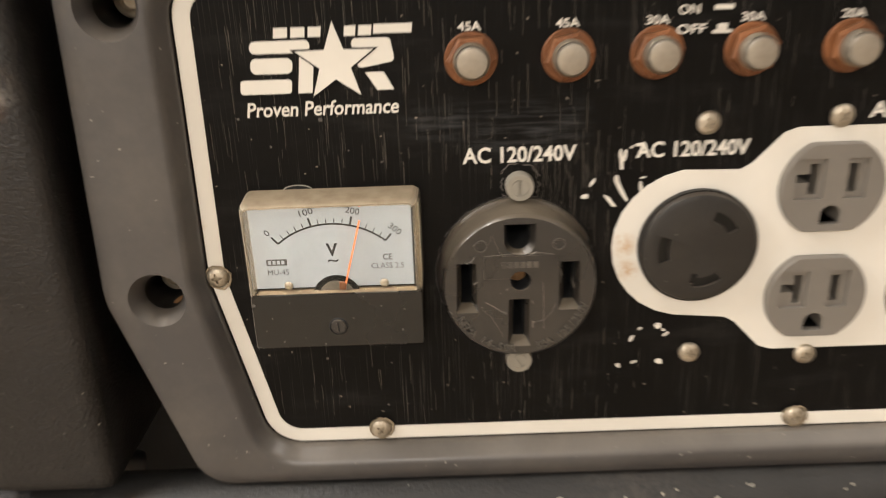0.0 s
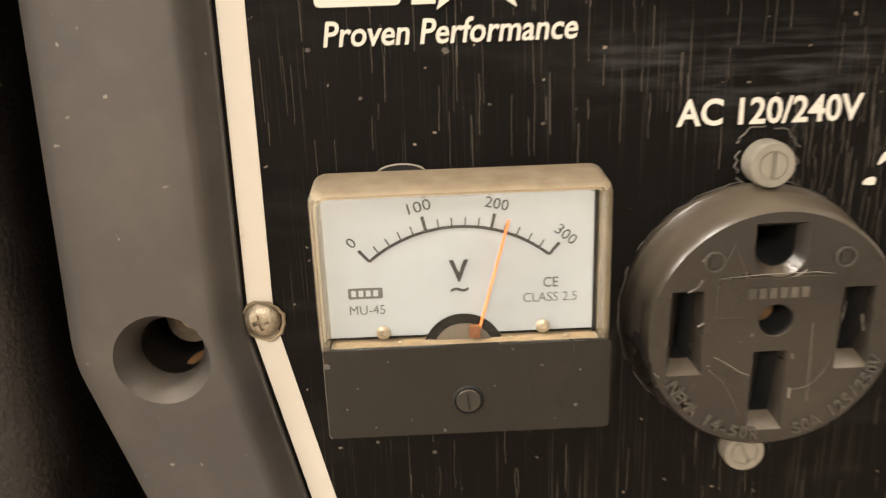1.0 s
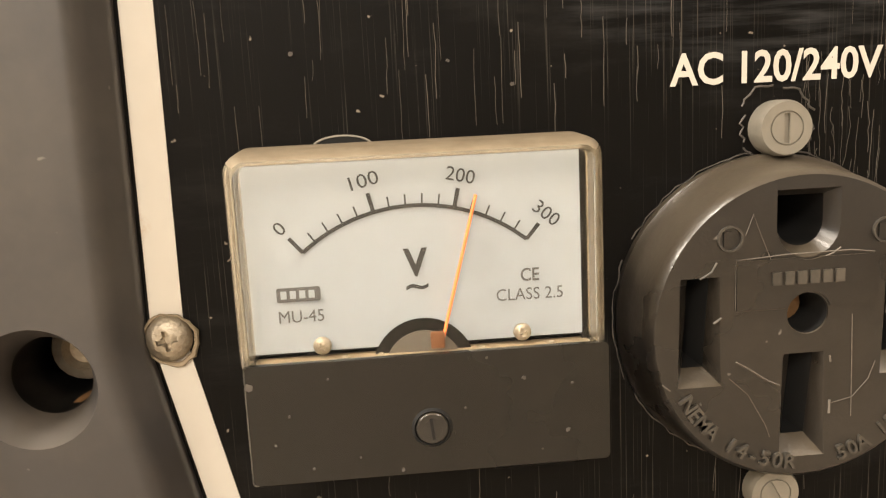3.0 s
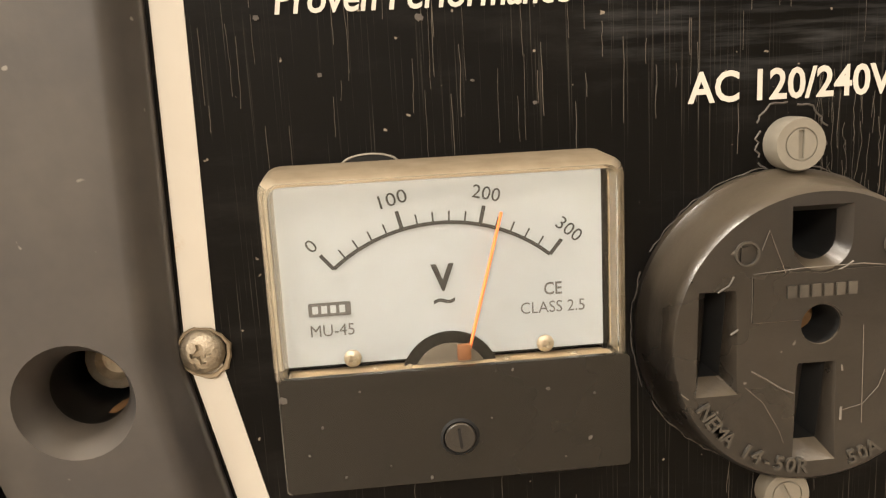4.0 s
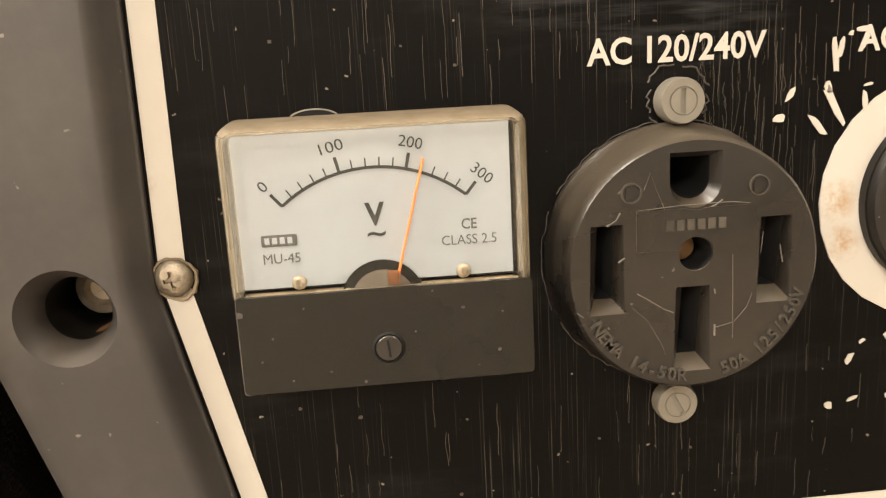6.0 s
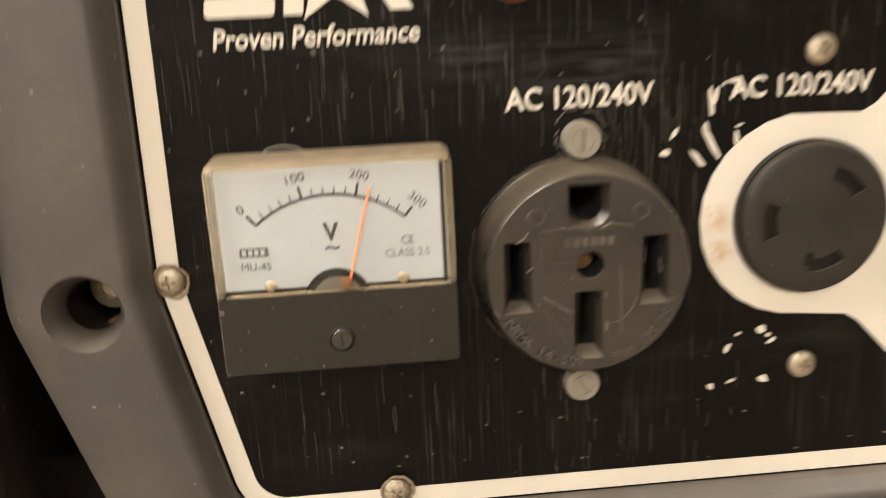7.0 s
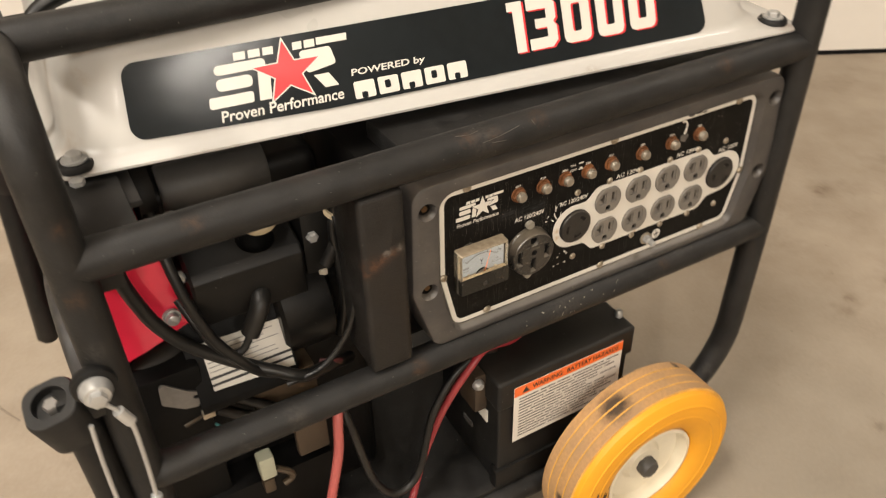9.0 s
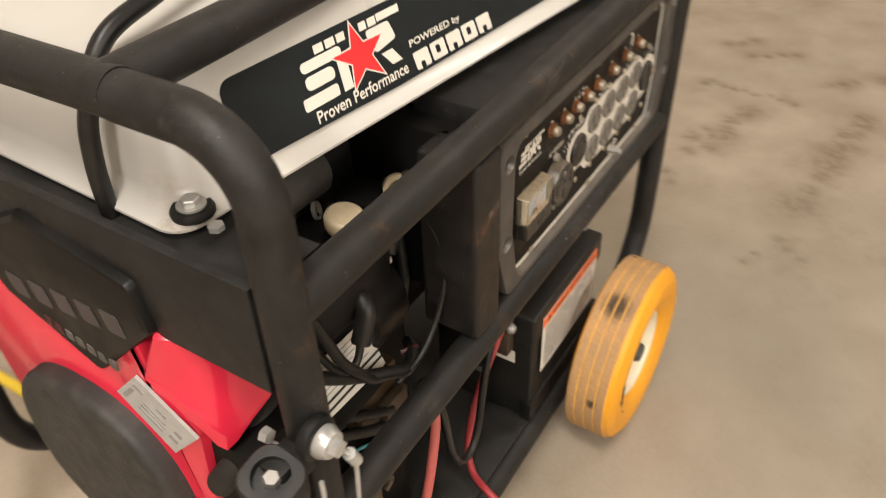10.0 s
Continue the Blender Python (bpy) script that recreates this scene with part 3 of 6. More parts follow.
add_stain(M["frame"], [(-0.060, -0.010, 0.634, 0.012), (-0.035, -0.014, 0.631, 0.010), (0.012, -0.010, 0.634, 0.012), (-0.30, -0.012, 0.632, 0.010), (0.24, -0.012, 0.632, 0.012), (-0.12, -0.014, 0.394, 0.012), (0.20, -0.012, 0.396, 0.010), (-0.392, -0.016, 0.60, 0.012), (-0.385, -0.016, 0.66, 0.010)], (0.070, 0.036, 0.018), 0.016, 160, 0.5)
add_stain(M["frame"], [(-0.045, -0.012, 0.633, 0.022), (-0.39, -0.016, 0.55, 0.012), (0.06, -0.012, 0.396, 0.030), (-0.25, -0.012, 0.395, 0.015), (-0.39, 0.03, 0.745, 0.02)], (0.055, 0.048, 0.042), 0.020, 260, 0.5)
add_stain(M["white"], [(-0.362, 0.0, 0.002, 0.024), (-0.345, -0.012, 0.004, 0.014), (0.362, -0.010, 0.002, 0.020), (-0.10, -0.020, -0.001, 0.010), (0.12, -0.020, -0.001, 0.012), (-0.25, -0.018, 0.0, 0.010), (-0.340, 0.30, 0.02, 0.04)], (0.20, 0.115, 0.06), 0.018, 120, 0.55)
add_stain(M["white"], [(-0.346, 0.030, 0.008, 0.022), (-0.340, 0.055, 0.030, 0.016), (-0.345, 0.10, 0.010, 0.020), (-0.338, 0.012, 0.045, 0.012), (-0.330, 0.03, 0.065, 0.010), (-0.345, 0.17, 0.012, 0.018)], (0.30, 0.20, 0.12), 0.03, 60, 0.4)


# ---- the room ----
def room_part(name, lo, hi, material, label, category):
    ob = part(name, box(lo, hi), material, None, "", ROOM, smooth=False)
    return tagged(ob, label, category, "", "structure")


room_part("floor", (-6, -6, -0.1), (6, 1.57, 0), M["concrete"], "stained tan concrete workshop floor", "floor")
room_part("wall_north", (-6, 1.57, 0.014), (6, 1.8, 3.0), M["wall"], "plain white painted workshop wall", "wall")
room_part("trim", (-6, 1.58, -0.1), (6, 1.8, 0.012), M["rubber"], "dark gap strip along the wall foot", "trim")
room_part("wall_south", (-6, -6.15, -0.1), (6, -6, 3.0), M["wall"], "plain white painted workshop wall", "wall")
room_part("wall_west", (-6.15, -6.15, -0.1), (-6, 1.8, 3.0), M["wall"], "plain white painted workshop wall", "wall")
room_part("wall_east", (6, -6.15, -0.1), (6.15, 1.8, 3.0), M["wall"], "plain white painted workshop wall", "wall")
room_part("ceiling", (-6.15, -6.15, 3.0), (6.15, 1.8, 3.1), M["ceiling"], "plain pale workshop ceiling", "ceiling")
a, c = ROOM.inverted() @ Vector((-0.80, 1.02, 0)), ROOM.inverted() @ Vector((-0.34, 0.17, 0))
rnd = random.Random(3)
line = [a.lerp(c, f / 30) + Vector((rnd.gauss(0, 0.0016), rnd.gauss(0, 0.0016), 0)) for f in range(-45, 76)]
joint = sweep(line, 0.0014, 6, radii=[0.0014 + 0.0009 * math.sin(k * 1.7) * math.sin(k * 0.63) for k in range(len(line))])
tagged(part("floor_joint", joint, M["joint"], None, "", ROOM @ Matrix.Translation((0, 0, -0.0012))), "thin dark joint line in the concrete floor", "joint", "", "structure")
for u, v, watts in LAMPS:
    lamp = tagged(thing("ceiling_lamp", ROOM @ Vector((u, v, 2.95)), "long fluorescent ceiling lamp with pale diffuser", "lamp", "ceiling lamps"))
    part("lamp_body", box((u - 0.13, v - 0.62, 2.93), (u + 0.13, v + 0.62, 3.0), 0.01), M["wall"], lamp, "", ROOM)
    part("diffuser", box((u - 0.12, v - 0.6, 2.88), (u + 0.12, v + 0.6, 2.93), 0.008), M["lamp_glow"], lamp, "glowing diffuser", ROOM)

# ---- the generator: frame ----
gen = thing("generator", (0, 0.25, 0), "portable petrol generator in a scuffed black tube frame with white tank", "generator")
TR = 0.0165
XL, XR, YB = -0.390, 0.368, 0.53
ZM, ZL, ZT, YT = 0.621, 0.386, 0.747, 0.114


def bar(path, name="frame_tube", r=TR, material=None, label="", segs=20):
    return part(name, sweep(path, r, segs), material or M["frame"], gen, label)


bar(fillet([(XL, 0.10, ZT - 0.001), (XL, 0, ZT), (XL, 0, 0.09), (XR - 0.010, 0, 0.092), (XR - 0.002, 0, 0.40), (XR, 0, ZT), (XR, 0.10, ZT - 0.001)], [0.1, 0.11, 0.145, 0.05, 0.1], 10))
bar(fillet([(XL, 0.10, ZT), (XL - 0.012, YB, ZT), (XL - 0.014, YB, 0.09), (XR, YB, 0.09), (XR, YB, ZT), (XR, 0.10, ZT)], [0.1, 0.11, 0.11, 0.1], 10))
bar([(XL, YT, ZT), (XR, YT, ZT)])
bar([(XL, YB - YT, ZT), (XR, YB - YT, ZT)])
bar([(XL, 0, ZM), (XR, 0, ZM)])
bar([(XL, 0, ZL), (XR, 0, ZL)])
bar([(XL, YB, ZM), (XR, YB, ZM)])
bar([(XL, YB, ZL), (XR, YB, ZL)])
part("base_plate", box((-0.33, 0.0, 0.105), (0.25, 0.49, 0.115), 0.003), M["frame"], gen)
part("upright_box", box((-0.170, -0.012, 0.406), (-0.126, 0.05, 0.606), 0.006, segs=3), M["upright"], gen, "black sheet steel upright with a rust scrape")

# ---- fuel tank ----
TANK = pose(-0.012, 0.060, 0.6405, 0, 0, -6.0)


def tank_ring(x0, x1, y0, y1, r, z):
    """One level of the tank; the flange is narrower towards the fan end."""
    slant = 0.014 * min(1.0, max(0.0, -y0 / 0.018))
    return [(x, y, z) for x, y in round_poly([(x0, y0 + slant), (x1, y0), (x1, y1), (x0 - 0.026, y1)], r, 6)]


tank_rings = [tank_ring(-0.372, 0.378, -0.018, 0.345, 0.02, -0.004), tank_ring(-0.375, 0.381, -0.021, 0.348, 0.022, -0.002),
              tank_ring(-0.375, 0.381, -0.021, 0.348, 0.022, 0.0), tank_ring(-0.372, 0.378, -0.018, 0.345, 0.02, 0.002),
              tank_ring(-0.366, 0.356, -0.0150, 0.338, 0.03, 0.0035), tank_ring(-0.362, 0.347, -0.0085, 0.332, 0.040, 0.0060), tank_ring(-0.359, 0.341, -0.0026, 0.330, 0.048, 0.0100),
              tank_ring(-0.357, 0.338, 0.0, 0.328, 0.052, 0.015), tank_ring(-0.350, 0.322, 0.028, 0.305, 0.055, 0.082),
              tank_ring(-0.345, 0.316, 0.035, 0.298, 0.055, 0.091), tank_ring(-0.332, 0.304, 0.048, 0.285, 0.055, 0.098),
              tank_ring(-0.22, 0.20, 0.12, 0.21, 0.04, 0.108)]
tank = part("fuel_tank", loft(bmesh.new(), tank_rings, True, True), M["white"], gen, "white steel fuel tank with a folded flange", TANK)

# the sloped front of the tank: local x along, v up the slope
SLOPE = math.atan2(0.067, 0.028)
FACE = TANK @ Matrix.Translation((0, 0.0, 0.015)) @ Matrix.Rotation(SLOPE, 4, "X")


def on_face(u, v, lift=0.0006):
    return FACE @ Matrix.Translation((u, v, lift))


def flat(pts, lift=0.0, thick=0.0003, bm=None):
    """A thin flat plate in the local xy plane."""
    return loft(bm or bmesh.new(), [[(x, y, lift - thick) for x, y in pts], [(x, y, lift) for x, y in pts]], True, True)


decal = part("decal", flat(round_poly([(-0.306, 0.001), (-0.14, -0.0045), (0.264, -0.0055), (0.255, 0.062), (-0.300, 0.062)], 0.012, 5), 0.0006), M["decal"], tank, "glossy black front decal", FACE)

# ---- wheel ----
WHEEL = pose(0.1610, -0.057, 0.1295, 90, 0, 0) @ Matrix.Diagonal((1.015, 1.015, 0.98, 1))
wheel = part("wheel", lathe([(0.085, -0.026), (0.100, -0.032), (0.116, -0.031), (0.1225, -0.026), (0.1245, 0.028), (0.1225, 0.034), (0.114, 0.039), (0.100, 0.041), (0.084, 0.039), (0.070, 0.033), (0.064, 0.024), (0.064, -0.02), (0.085, -0.026)], 72, caps=False), M["yellow"], gen, "solid yellow wheel with worn tan tread", WHEEL)
part("rim", lathe([(0.0, -0.01), (0.064, -0.012), (0.0645, 0.029), (0.060, 0.030), (0.056, 0.014), (0.030, 0.010), (0.024, 0.018), (0.0, 0.018)], 40), M["rim"], wheel, "cream steel rim", WHEEL)
part("axle_bolt", lathe([(0.0, 0.01), (0.0135, 0.010), (0.0135, 0.029), (0.0115, 0.032), (0, 0.0325)], 8), M["knob_grey"], wheel, "dark axle end", WHEEL)
part("tread_hollow", lathe([(0.121, -0.0272), (0.1270, -0.0262), (0.1270, 0.0272), (0.121, 0.029)], 96, caps=False), M["tread_gap"], wheel, "", WHEEL)
for k in range(4):
    h = -0.0262 + k * 0.0138
    part("tread_rib", lathe([(0.1265, h), (0.1271, h + 0.0002), (0.1274, h + 0.0008), (0.1275, h + 0.0060), (0.1274, h + 0.0112), (0.1271, h + 0.0118), (0.1265, h + 0.0120)], 96, caps=False), M["tread"], wheel, "", WHEEL, angle=18)
for r0, h in ((0.1085, 0.0402), (0.0925, 0.0402)):
    part("flank_bead", lathe([(r0 - 0.003, h - 0.002), (r0 - 0.0015, h + 0.0002), (r0, h + 0.0007), (r0 + 0.0015, h + 0.0002), (r0 + 0.003, h - 0.002)], 72, caps=False), M["yellow"], wheel, "", WHEEL)
rnd = random.Random(12)
for k in range(34):
    a, r, long = radians(rnd.gauss(177, 8)), rnd.uniform(0.074, 0.098), 0.05 + 0.06 * rnd.random()
    rub = [(r + 0.004 * rnd.gauss(0, 1) * d, a + d) for d in (0, 0.4 * long, long)]
    part("scuff_mark", sweep([(q * math.cos(b), q * math.sin(b), min(0.0411 - abs(q - 0.100) * 0.130, 0.0392 - (0.084 - q) * 0.43)) for q, b in rub], rnd.uniform(0.0005, 0.0013), 5), M["burnt"], wheel, "", WHEEL, smooth=False)

# ---- battery (stands on the base plate) ----
bat = thing("battery", (0.085, 0.08, 0.115), "black starter battery in its box with a warning label", "battery")
part("case", box((-0.015, 0.0, 0.117), (0.177, 0.14, 0.255), 0.004, segs=3), M["battery"], bat)
part("lid", box((-0.018, -0.003, 0.255), (0.183, 0.145, 0.300), 0.0055, segs=3), M["battery"], bat)

# ---- control panel ----
PY = 0.002


def on_panel(x, z, lift=0.0):
    """Pose on the panel: local x to the side, local y up, local z out of the panel."""
    return Matrix.Translation((x, PY - lift, z)) @ FRONT


def words(text, x, z, w, h, parent, material, lift=0.0004, bold=0.0, shear=0.0, turn=0.0, base=None, depth=0.00008):
    """Lettering that fills a width and height, centred at x, z of the panel (or at the pose base)."""
    me = lettering(text, 1.0, bold, shear, 0.0)
    xs, ys = [v.co.x for v in me.vertices], [v.co.y for v in me.vertices]
    cx, cy, sx, sy = (min(xs) + max(xs)) / 2, (min(ys) + max(ys)) / 2, max(xs) - min(xs), max(ys) - min(ys)
    sx, sy = w / sx, (h / sy if h else w / sx)
    me.transform(Matrix.Diagonal((sx, sy, 1, 1)) @ Matrix.Translation((-cx, -cy, 0)))
    m = (base or on_panel(x, z, lift)) @ Matrix.Rotation(radians(turn), 4, "Z")
    return part("lettering", me, material, parent, "", m)


OUT = [(-0.1165, 0.5950), (0.347, 0.5950), (0.354, 0.475), (0.333, 0.4020), (-0.0975, 0.4020), (-0.1205, 0.477)]
EDGE = [(-0.0855, 0.5775), (0.3155, 0.5775), (0.3170, 0.4810), (0.3025, 0.4155), (-0.0722, 0.4155), (-0.0866, 0.4815)]
RO, RI = [0.016, 0.016, 0.03, 0.015, 0.015, 0.03], [0.014, 0.014, 0.02, 0.014, 0.014, 0.02]


def shaped(corners, radii, d, y, k=6):
    return front(round_poly(inset(corners, d), [max(0.001, r - d) for r in radii], k), y)


bezel_bm = loft(bmesh.new(), [shaped(OUT, RO, 0.006, 0.034), shaped(OUT, RO, 0.0, 0.032), shaped(OUT, RO, 0.0, -0.002), shaped(OUT, RO, 0.0012, -0.0048), shaped(OUT, RO, 0.004, -0.006),
                              shaped(EDGE, RI, -0.0058, -0.0059), shaped(EDGE, RI, -0.0046, -0.0056), shaped(EDGE, RI, -0.0036, -0.0048), shaped(EDGE, RI, -0.0027, -0.0036), shaped(EDGE, RI, -0.0019, -0.0024), shaped(EDGE, RI, -0.0012, -0.0015),
                              shaped(EDGE, RI, -0.0008, -0.0009), shaped(EDGE, RI, -0.0005, -0.0003), shaped(EDGE, RI, -0.0004, 0.0022), shaped(EDGE, RI, -0.0004, 0.010)])
bezel_bm.verts.ensure_lookup_table()
nb = 6 * 7
first, last = bezel_bm.verts[:nb], bezel_bm.verts[-nb:]
for i in range(nb):
    bezel_bm.faces.new((first[i], last[i], last[(i + 1) % nb], first[(i + 1) % nb]))
HOLES = [(-0.1012, 0.5685), (-0.1020, 0.4772), (0.3355, 0.4755), (0.3350, 0.5690)]
drills = []
for x, z in HOLES:
    drills.append(lathe([(0.0, -0.04), (0.0062, -0.04), (0.0064, 0.0005), (0.0068, 0.0025), (0.0078, 0.0048), (0.0089, 0.0068), (0.0096, 0.0086), (0.0098, 0.02), (0, 0.02)], 36, Matrix.Translation((x, PY, z)) @ FRONT))
bez = cut(bezel_bm, drills)
bez.materials.clear()
bez.materials.append(M["bezel"])
bez.materials.append(M["black"])
for f in bez.polygons:
    #     bore walls behind the countersinks are coloured black to paint in their shade
    if f.center.y > PY + 0.001 and any(math.hypot(f.center.x - x, f.center.z - z) < 0.0066 for x, z in HOLES):
        f.material_index = 1
bezel = part("panel_bezel", bez, None, gen, "dusty dark grey moulded plastic bezel")
for x, z in HOLES:
    part("bezel_screw", lathe([(0, -0.014), (0.0056, -0.014), (0.0058, -0.012), (0.0052, -0.0105), (0.0034, -0.0098), (0.0026, -0.0115), (0, -0.0115)], 20, Matrix.Translation((x + 0.0008, PY, z + 0.0008)) @ FRONT), M["steel"], bezel, "rusty sunken screw")
    wall = [[((0.00625 + 0.00004 * k) * math.cos(radians(a)), (0.00625 + 0.00004 * k) * math.sin(radians(a)), h) for a in range(278 + 8 * k, 338 - 6 * k, 4)] for k, h in ((1, -0.0085), (0, -0.006), (0, -0.0035), (2, -0.0022))]
    part("hole_grime", loft(bmesh.new(), [[r[min(i, len(r) - 1)] for i in range(15)] for r in wall], close=False), M["grime"], bezel, "tan grime", Matrix.Translation((x, PY, z)) @ FRONT)

BEDS = [(0.0151, 0.4797, 0.0240), (0.0740, 0.4874, 0.0165), (0.2776, 0.4878, 0.0165)] + [(0.115 + 0.041 * k, z, 0.0138) for k in range(4) for z in (0.5060, 0.4678)]


def beds(grow=0.0):
    """Round cut-outs in the sheet where the sockets pass through."""
    return [lathe([(0, -0.02), (r + grow, -0.02), (r + grow, 0.02), (0, 0.02)], 32, Matrix.Translation((x, PY, z)) @ FRONT) for x, z, r in BEDS]


panel = part("control_panel", cut(prism([(x, z) for x, z in round_poly(inset(EDGE, -0.003), 0.012, 4)], PY, PY + 0.004), beds()), M["panel"], gen, "scratched black control panel with cream border")


def stripe(o, i, lift, k=8):
    """A flat closed band between two insets of the panel's outline."""
    a = [Vector((x, PY - lift, z)) for x, z in round_poly(inset(EDGE, o), [r - o for r in RI], k)]
    b = [Vector((x, PY - lift, z)) for x, z in round_poly(inset(EDGE, i), [max(0.003, r - i) for r in RI], k)]
    back = Vector((0, lift * 0.9, 0))
    return loft(bmesh.new(), [[p + back for p in a], a, b, [p + back for p in b]])


part("border", stripe(0.0003, 0.0054, 0.0003), M["cream"], panel, "chipped cream painted border")


def scored(count, seed, xs, zs, length, wander):
    """Thin upright score lines, joined into one mesh."""
    rnd, bm = random.Random(seed), bmesh.new()
    for k in range(count):
        x, z, n = rnd.uniform(*xs), rnd.uniform(*zs), rnd.randint(4, 7)
        step = rnd.uniform(*length) / n
        line = []
        for j in range(n + 1):
            line.append((x, PY - 0.00002, z - j * step))
            x += rnd.gauss(0, wander)
        w = rnd.uniform(0.00003, 0.00007)
        loft(bm, [[(x - w, y, z) for x, y, z in line], [(x, y - 0.00004, z) for x, y, z in line], [(x + w, y, z) for x, y, z in line]], close=False)
    return bm


for count, seed, xs, zs, length, wander in ((150, 21, (-0.079, 0.055), (0.516, 0.572), (0.003, 0.014), 0.00006), (60, 22, (0.020, 0.046), (0.497, 0.522), (0.004, 0.012), 0.00022), (45, 23, (-0.068, 0.06), (0.424, 0.458), (0.003, 0.012), 0.00010), (90, 24, (0.05, 0.31), (0.53, 0.574), (0.003, 0.012), 0.00008)):
    part("scoring", scored(count, seed, xs, zs, length, wander), M["scored"], panel, "fine pale upright scratches", smooth=False)


def blot(x, z, w, h, turn, material, lift=0.0005, seed=0, name="paint_fleck", parent=None, sharp=False):
    """A small ragged patch of paint."""
    rnd = random.Random(seed)
    n = 7 if sharp else 15
    pts = []
    for i in range(n):
        a, r = 2 * math.pi * (i + rnd.uniform(-0.25, 0.25)) / n, rnd.uniform(0.7, 1.15)
        c, q = math.cos(a), math.sin(a)
        k = max(abs(c), abs(q)) if sharp else 1.0
        pts.append((w / 2 * r * c / k, h / 2 * r * q / k))
    return part(name, flat(pts, 0.0, 0.0002), material, parent or panel, "", on_panel(x, z, lift) @ Matrix.Rotation(radians(turn), 4, "Z"), smooth=False)


FLECKS = [(0.0369, 0.5053, 0.0026, 0.0017, 10), (0.0392, 0.5098, 0.0032, 0.0013, 62), (0.0451, 0.5034, 0.0013, 0.0062, 40), (0.0484, 0.5070, 0.0015, 0.0098, 26), (0.0470, 0.5108, 0.0017, 0.0030, 20), (0.0481, 0.5165, 0.0012, 0.0070, 8), (0.0492, 0.5185, 0.0010, 0.0040, -10), (0.0537, 0.5217, 0.0034, 0.0013, 8), (0.0540, 0.5195, 0.0011, 0.0030, -20), (0.0510, 0.5210, 0.0010, 0.0010, 0), (0.0547, 0.5078, 0.0013, 0.0040, 6), (0.0553, 0.5110, 0.0020, 0.0006, 12),
          (0.0636, 0.4580, 0.0024, 0.0024, 30), (0.0546, 0.4533, 0.0014, 0.0030, -28), (0.0664, 0.4546, 0.0026, 0.0010, 30), (0.0575, 0.4572, 0.0016, 0.0008, 30),
          (0.0506, 0.4428, 0.0018, 0.0018, 0), (0.0559, 0.4440, 0.0028, 0.0009, 25), (0.0646, 0.4440, 0.0026, 0.0022, 10), (0.0655, 0.4562, 0.0012, 0.0012, 0)]
for n, (x, z, w, h, turn) in enumerate(FLECKS):
    blot(x, z, w, h, turn, M["cream"], seed=n, sharp=True)
for n, (x, z, s) in enumerate([(-0.045, 0.533, 0.0018), (-0.061, 0.525, 0.0010), (-0.027, 0.519, 0.0010), (-0.070, 0.534, 0.0012), (-0.037, 0.523, 0.0008), (-0.062, 0.4525, 0.0010), (-0.050, 0.4495, 0.0012), (-0.028, 0.447, 0.0008), (0.000, 0.440, 0.0009), (0.020, 0.436, 0.0008), (0.118, 0.546, 0.0014), (-0.03, 0.43, 0.001)]):
    blot(x, z, s * 0.8, s * 0.7, 0, M["scuff"], seed=40 + n, name="dust_speck")
# the chipped stretch of border and the cream scrape below it
for n, (x, z, w, h) in enumerate([(0.2190, 0.5765, 0.011, 0.0052), (0.2290, 0.5768, 0.013, 0.0042), (0.2370, 0.5748, 0.008, 0.0020)]):
    blot(x, z, w, h, 0, M["black"], 0.0007, 60 + n, "border_chip")
part("paint_scrape", sweep(smooth_path([(0.207, PY - 0.0003, 0.5705), (0.212, PY - 0.0003, 0.5700), (0.2145, PY - 0.0003, 0.5650), (0.2135, PY - 0.0003, 0.5590), (0.2120, PY - 0.0003, 0.5555)], 5), 0.0011, 6), M["cream"], panel, "cream paint scrape")
blot(0.2125, 0.5505, 0.012, 0.010, 0, M["scuff"], 0.0004, 71, "grime_patch")

# cream field round the sockets
pts = []
for k in range(0, 13):
    a = radians(100 + k * 160 / 12)
    pts.append((0.0725 + 0.0262 * math.cos(a), 0.4875 + 0.0258 * math.sin(a)))
pts += [(0.086, 0.4605), (0.0895, 0.4585), (0.0985, 0.4490), (0.103, 0.4475), (0.250, 0.4475), (0.2545, 0.449), (0.2620, 0.4570), (0.2660, 0.4600)]
for k in range(0, 13):
    a = radians(-80 + k * 160 / 12)
    pts.append((0.2820 + 0.0272 * math.cos(a), 0.4875 + 0.0262 * math.sin(a)))
pts += [(0.2660, 0.5130), (0.2620, 0.5160), (0.2545, 0.5240), (0.250, 0.5255), (0.103, 0.5255), (0.0985, 0.5240), (0.0895, 0.5145), (0.086, 0.5125)]
part("socket_field", cut(prism(pts, PY - 0.0004, PY), beds()[1:]), M["cream"], panel, "cream painted field round the sockets", smooth=False)


# screws
def pan_head(r=0.0037, h=0.0020):
    bm = lathe([(0, 0), (r, 0), (r, h * 0.35), (r * 0.86, h * 0.75), (r * 0.55, h), (0, h * 1.04)], 18)
    cross = [box((-r * 0.46, -r * 0.12, h * 0.5), (r * 0.46, r * 0.12, h * 2)), box((-r * 0.12, -r * 0.46, h * 0.5), (r * 0.12, r * 0.46, h * 2)), lathe([(0, h * 0.45), (r * 0.16, h * 0.45), (r * 0.30, h * 1.2), (0, h * 1.2)], 12)]
    return cut(bm, cross)


SCREWS = [(-0.0562, 0.5760), (0.1152, 0.5760), (0.2868, 0.5745), (-0.0835, 0.4818), (0.3122, 0.4802), (-0.0332, 0.4204), (0.1149, 0.4198), (0.2638, 0.4182)]
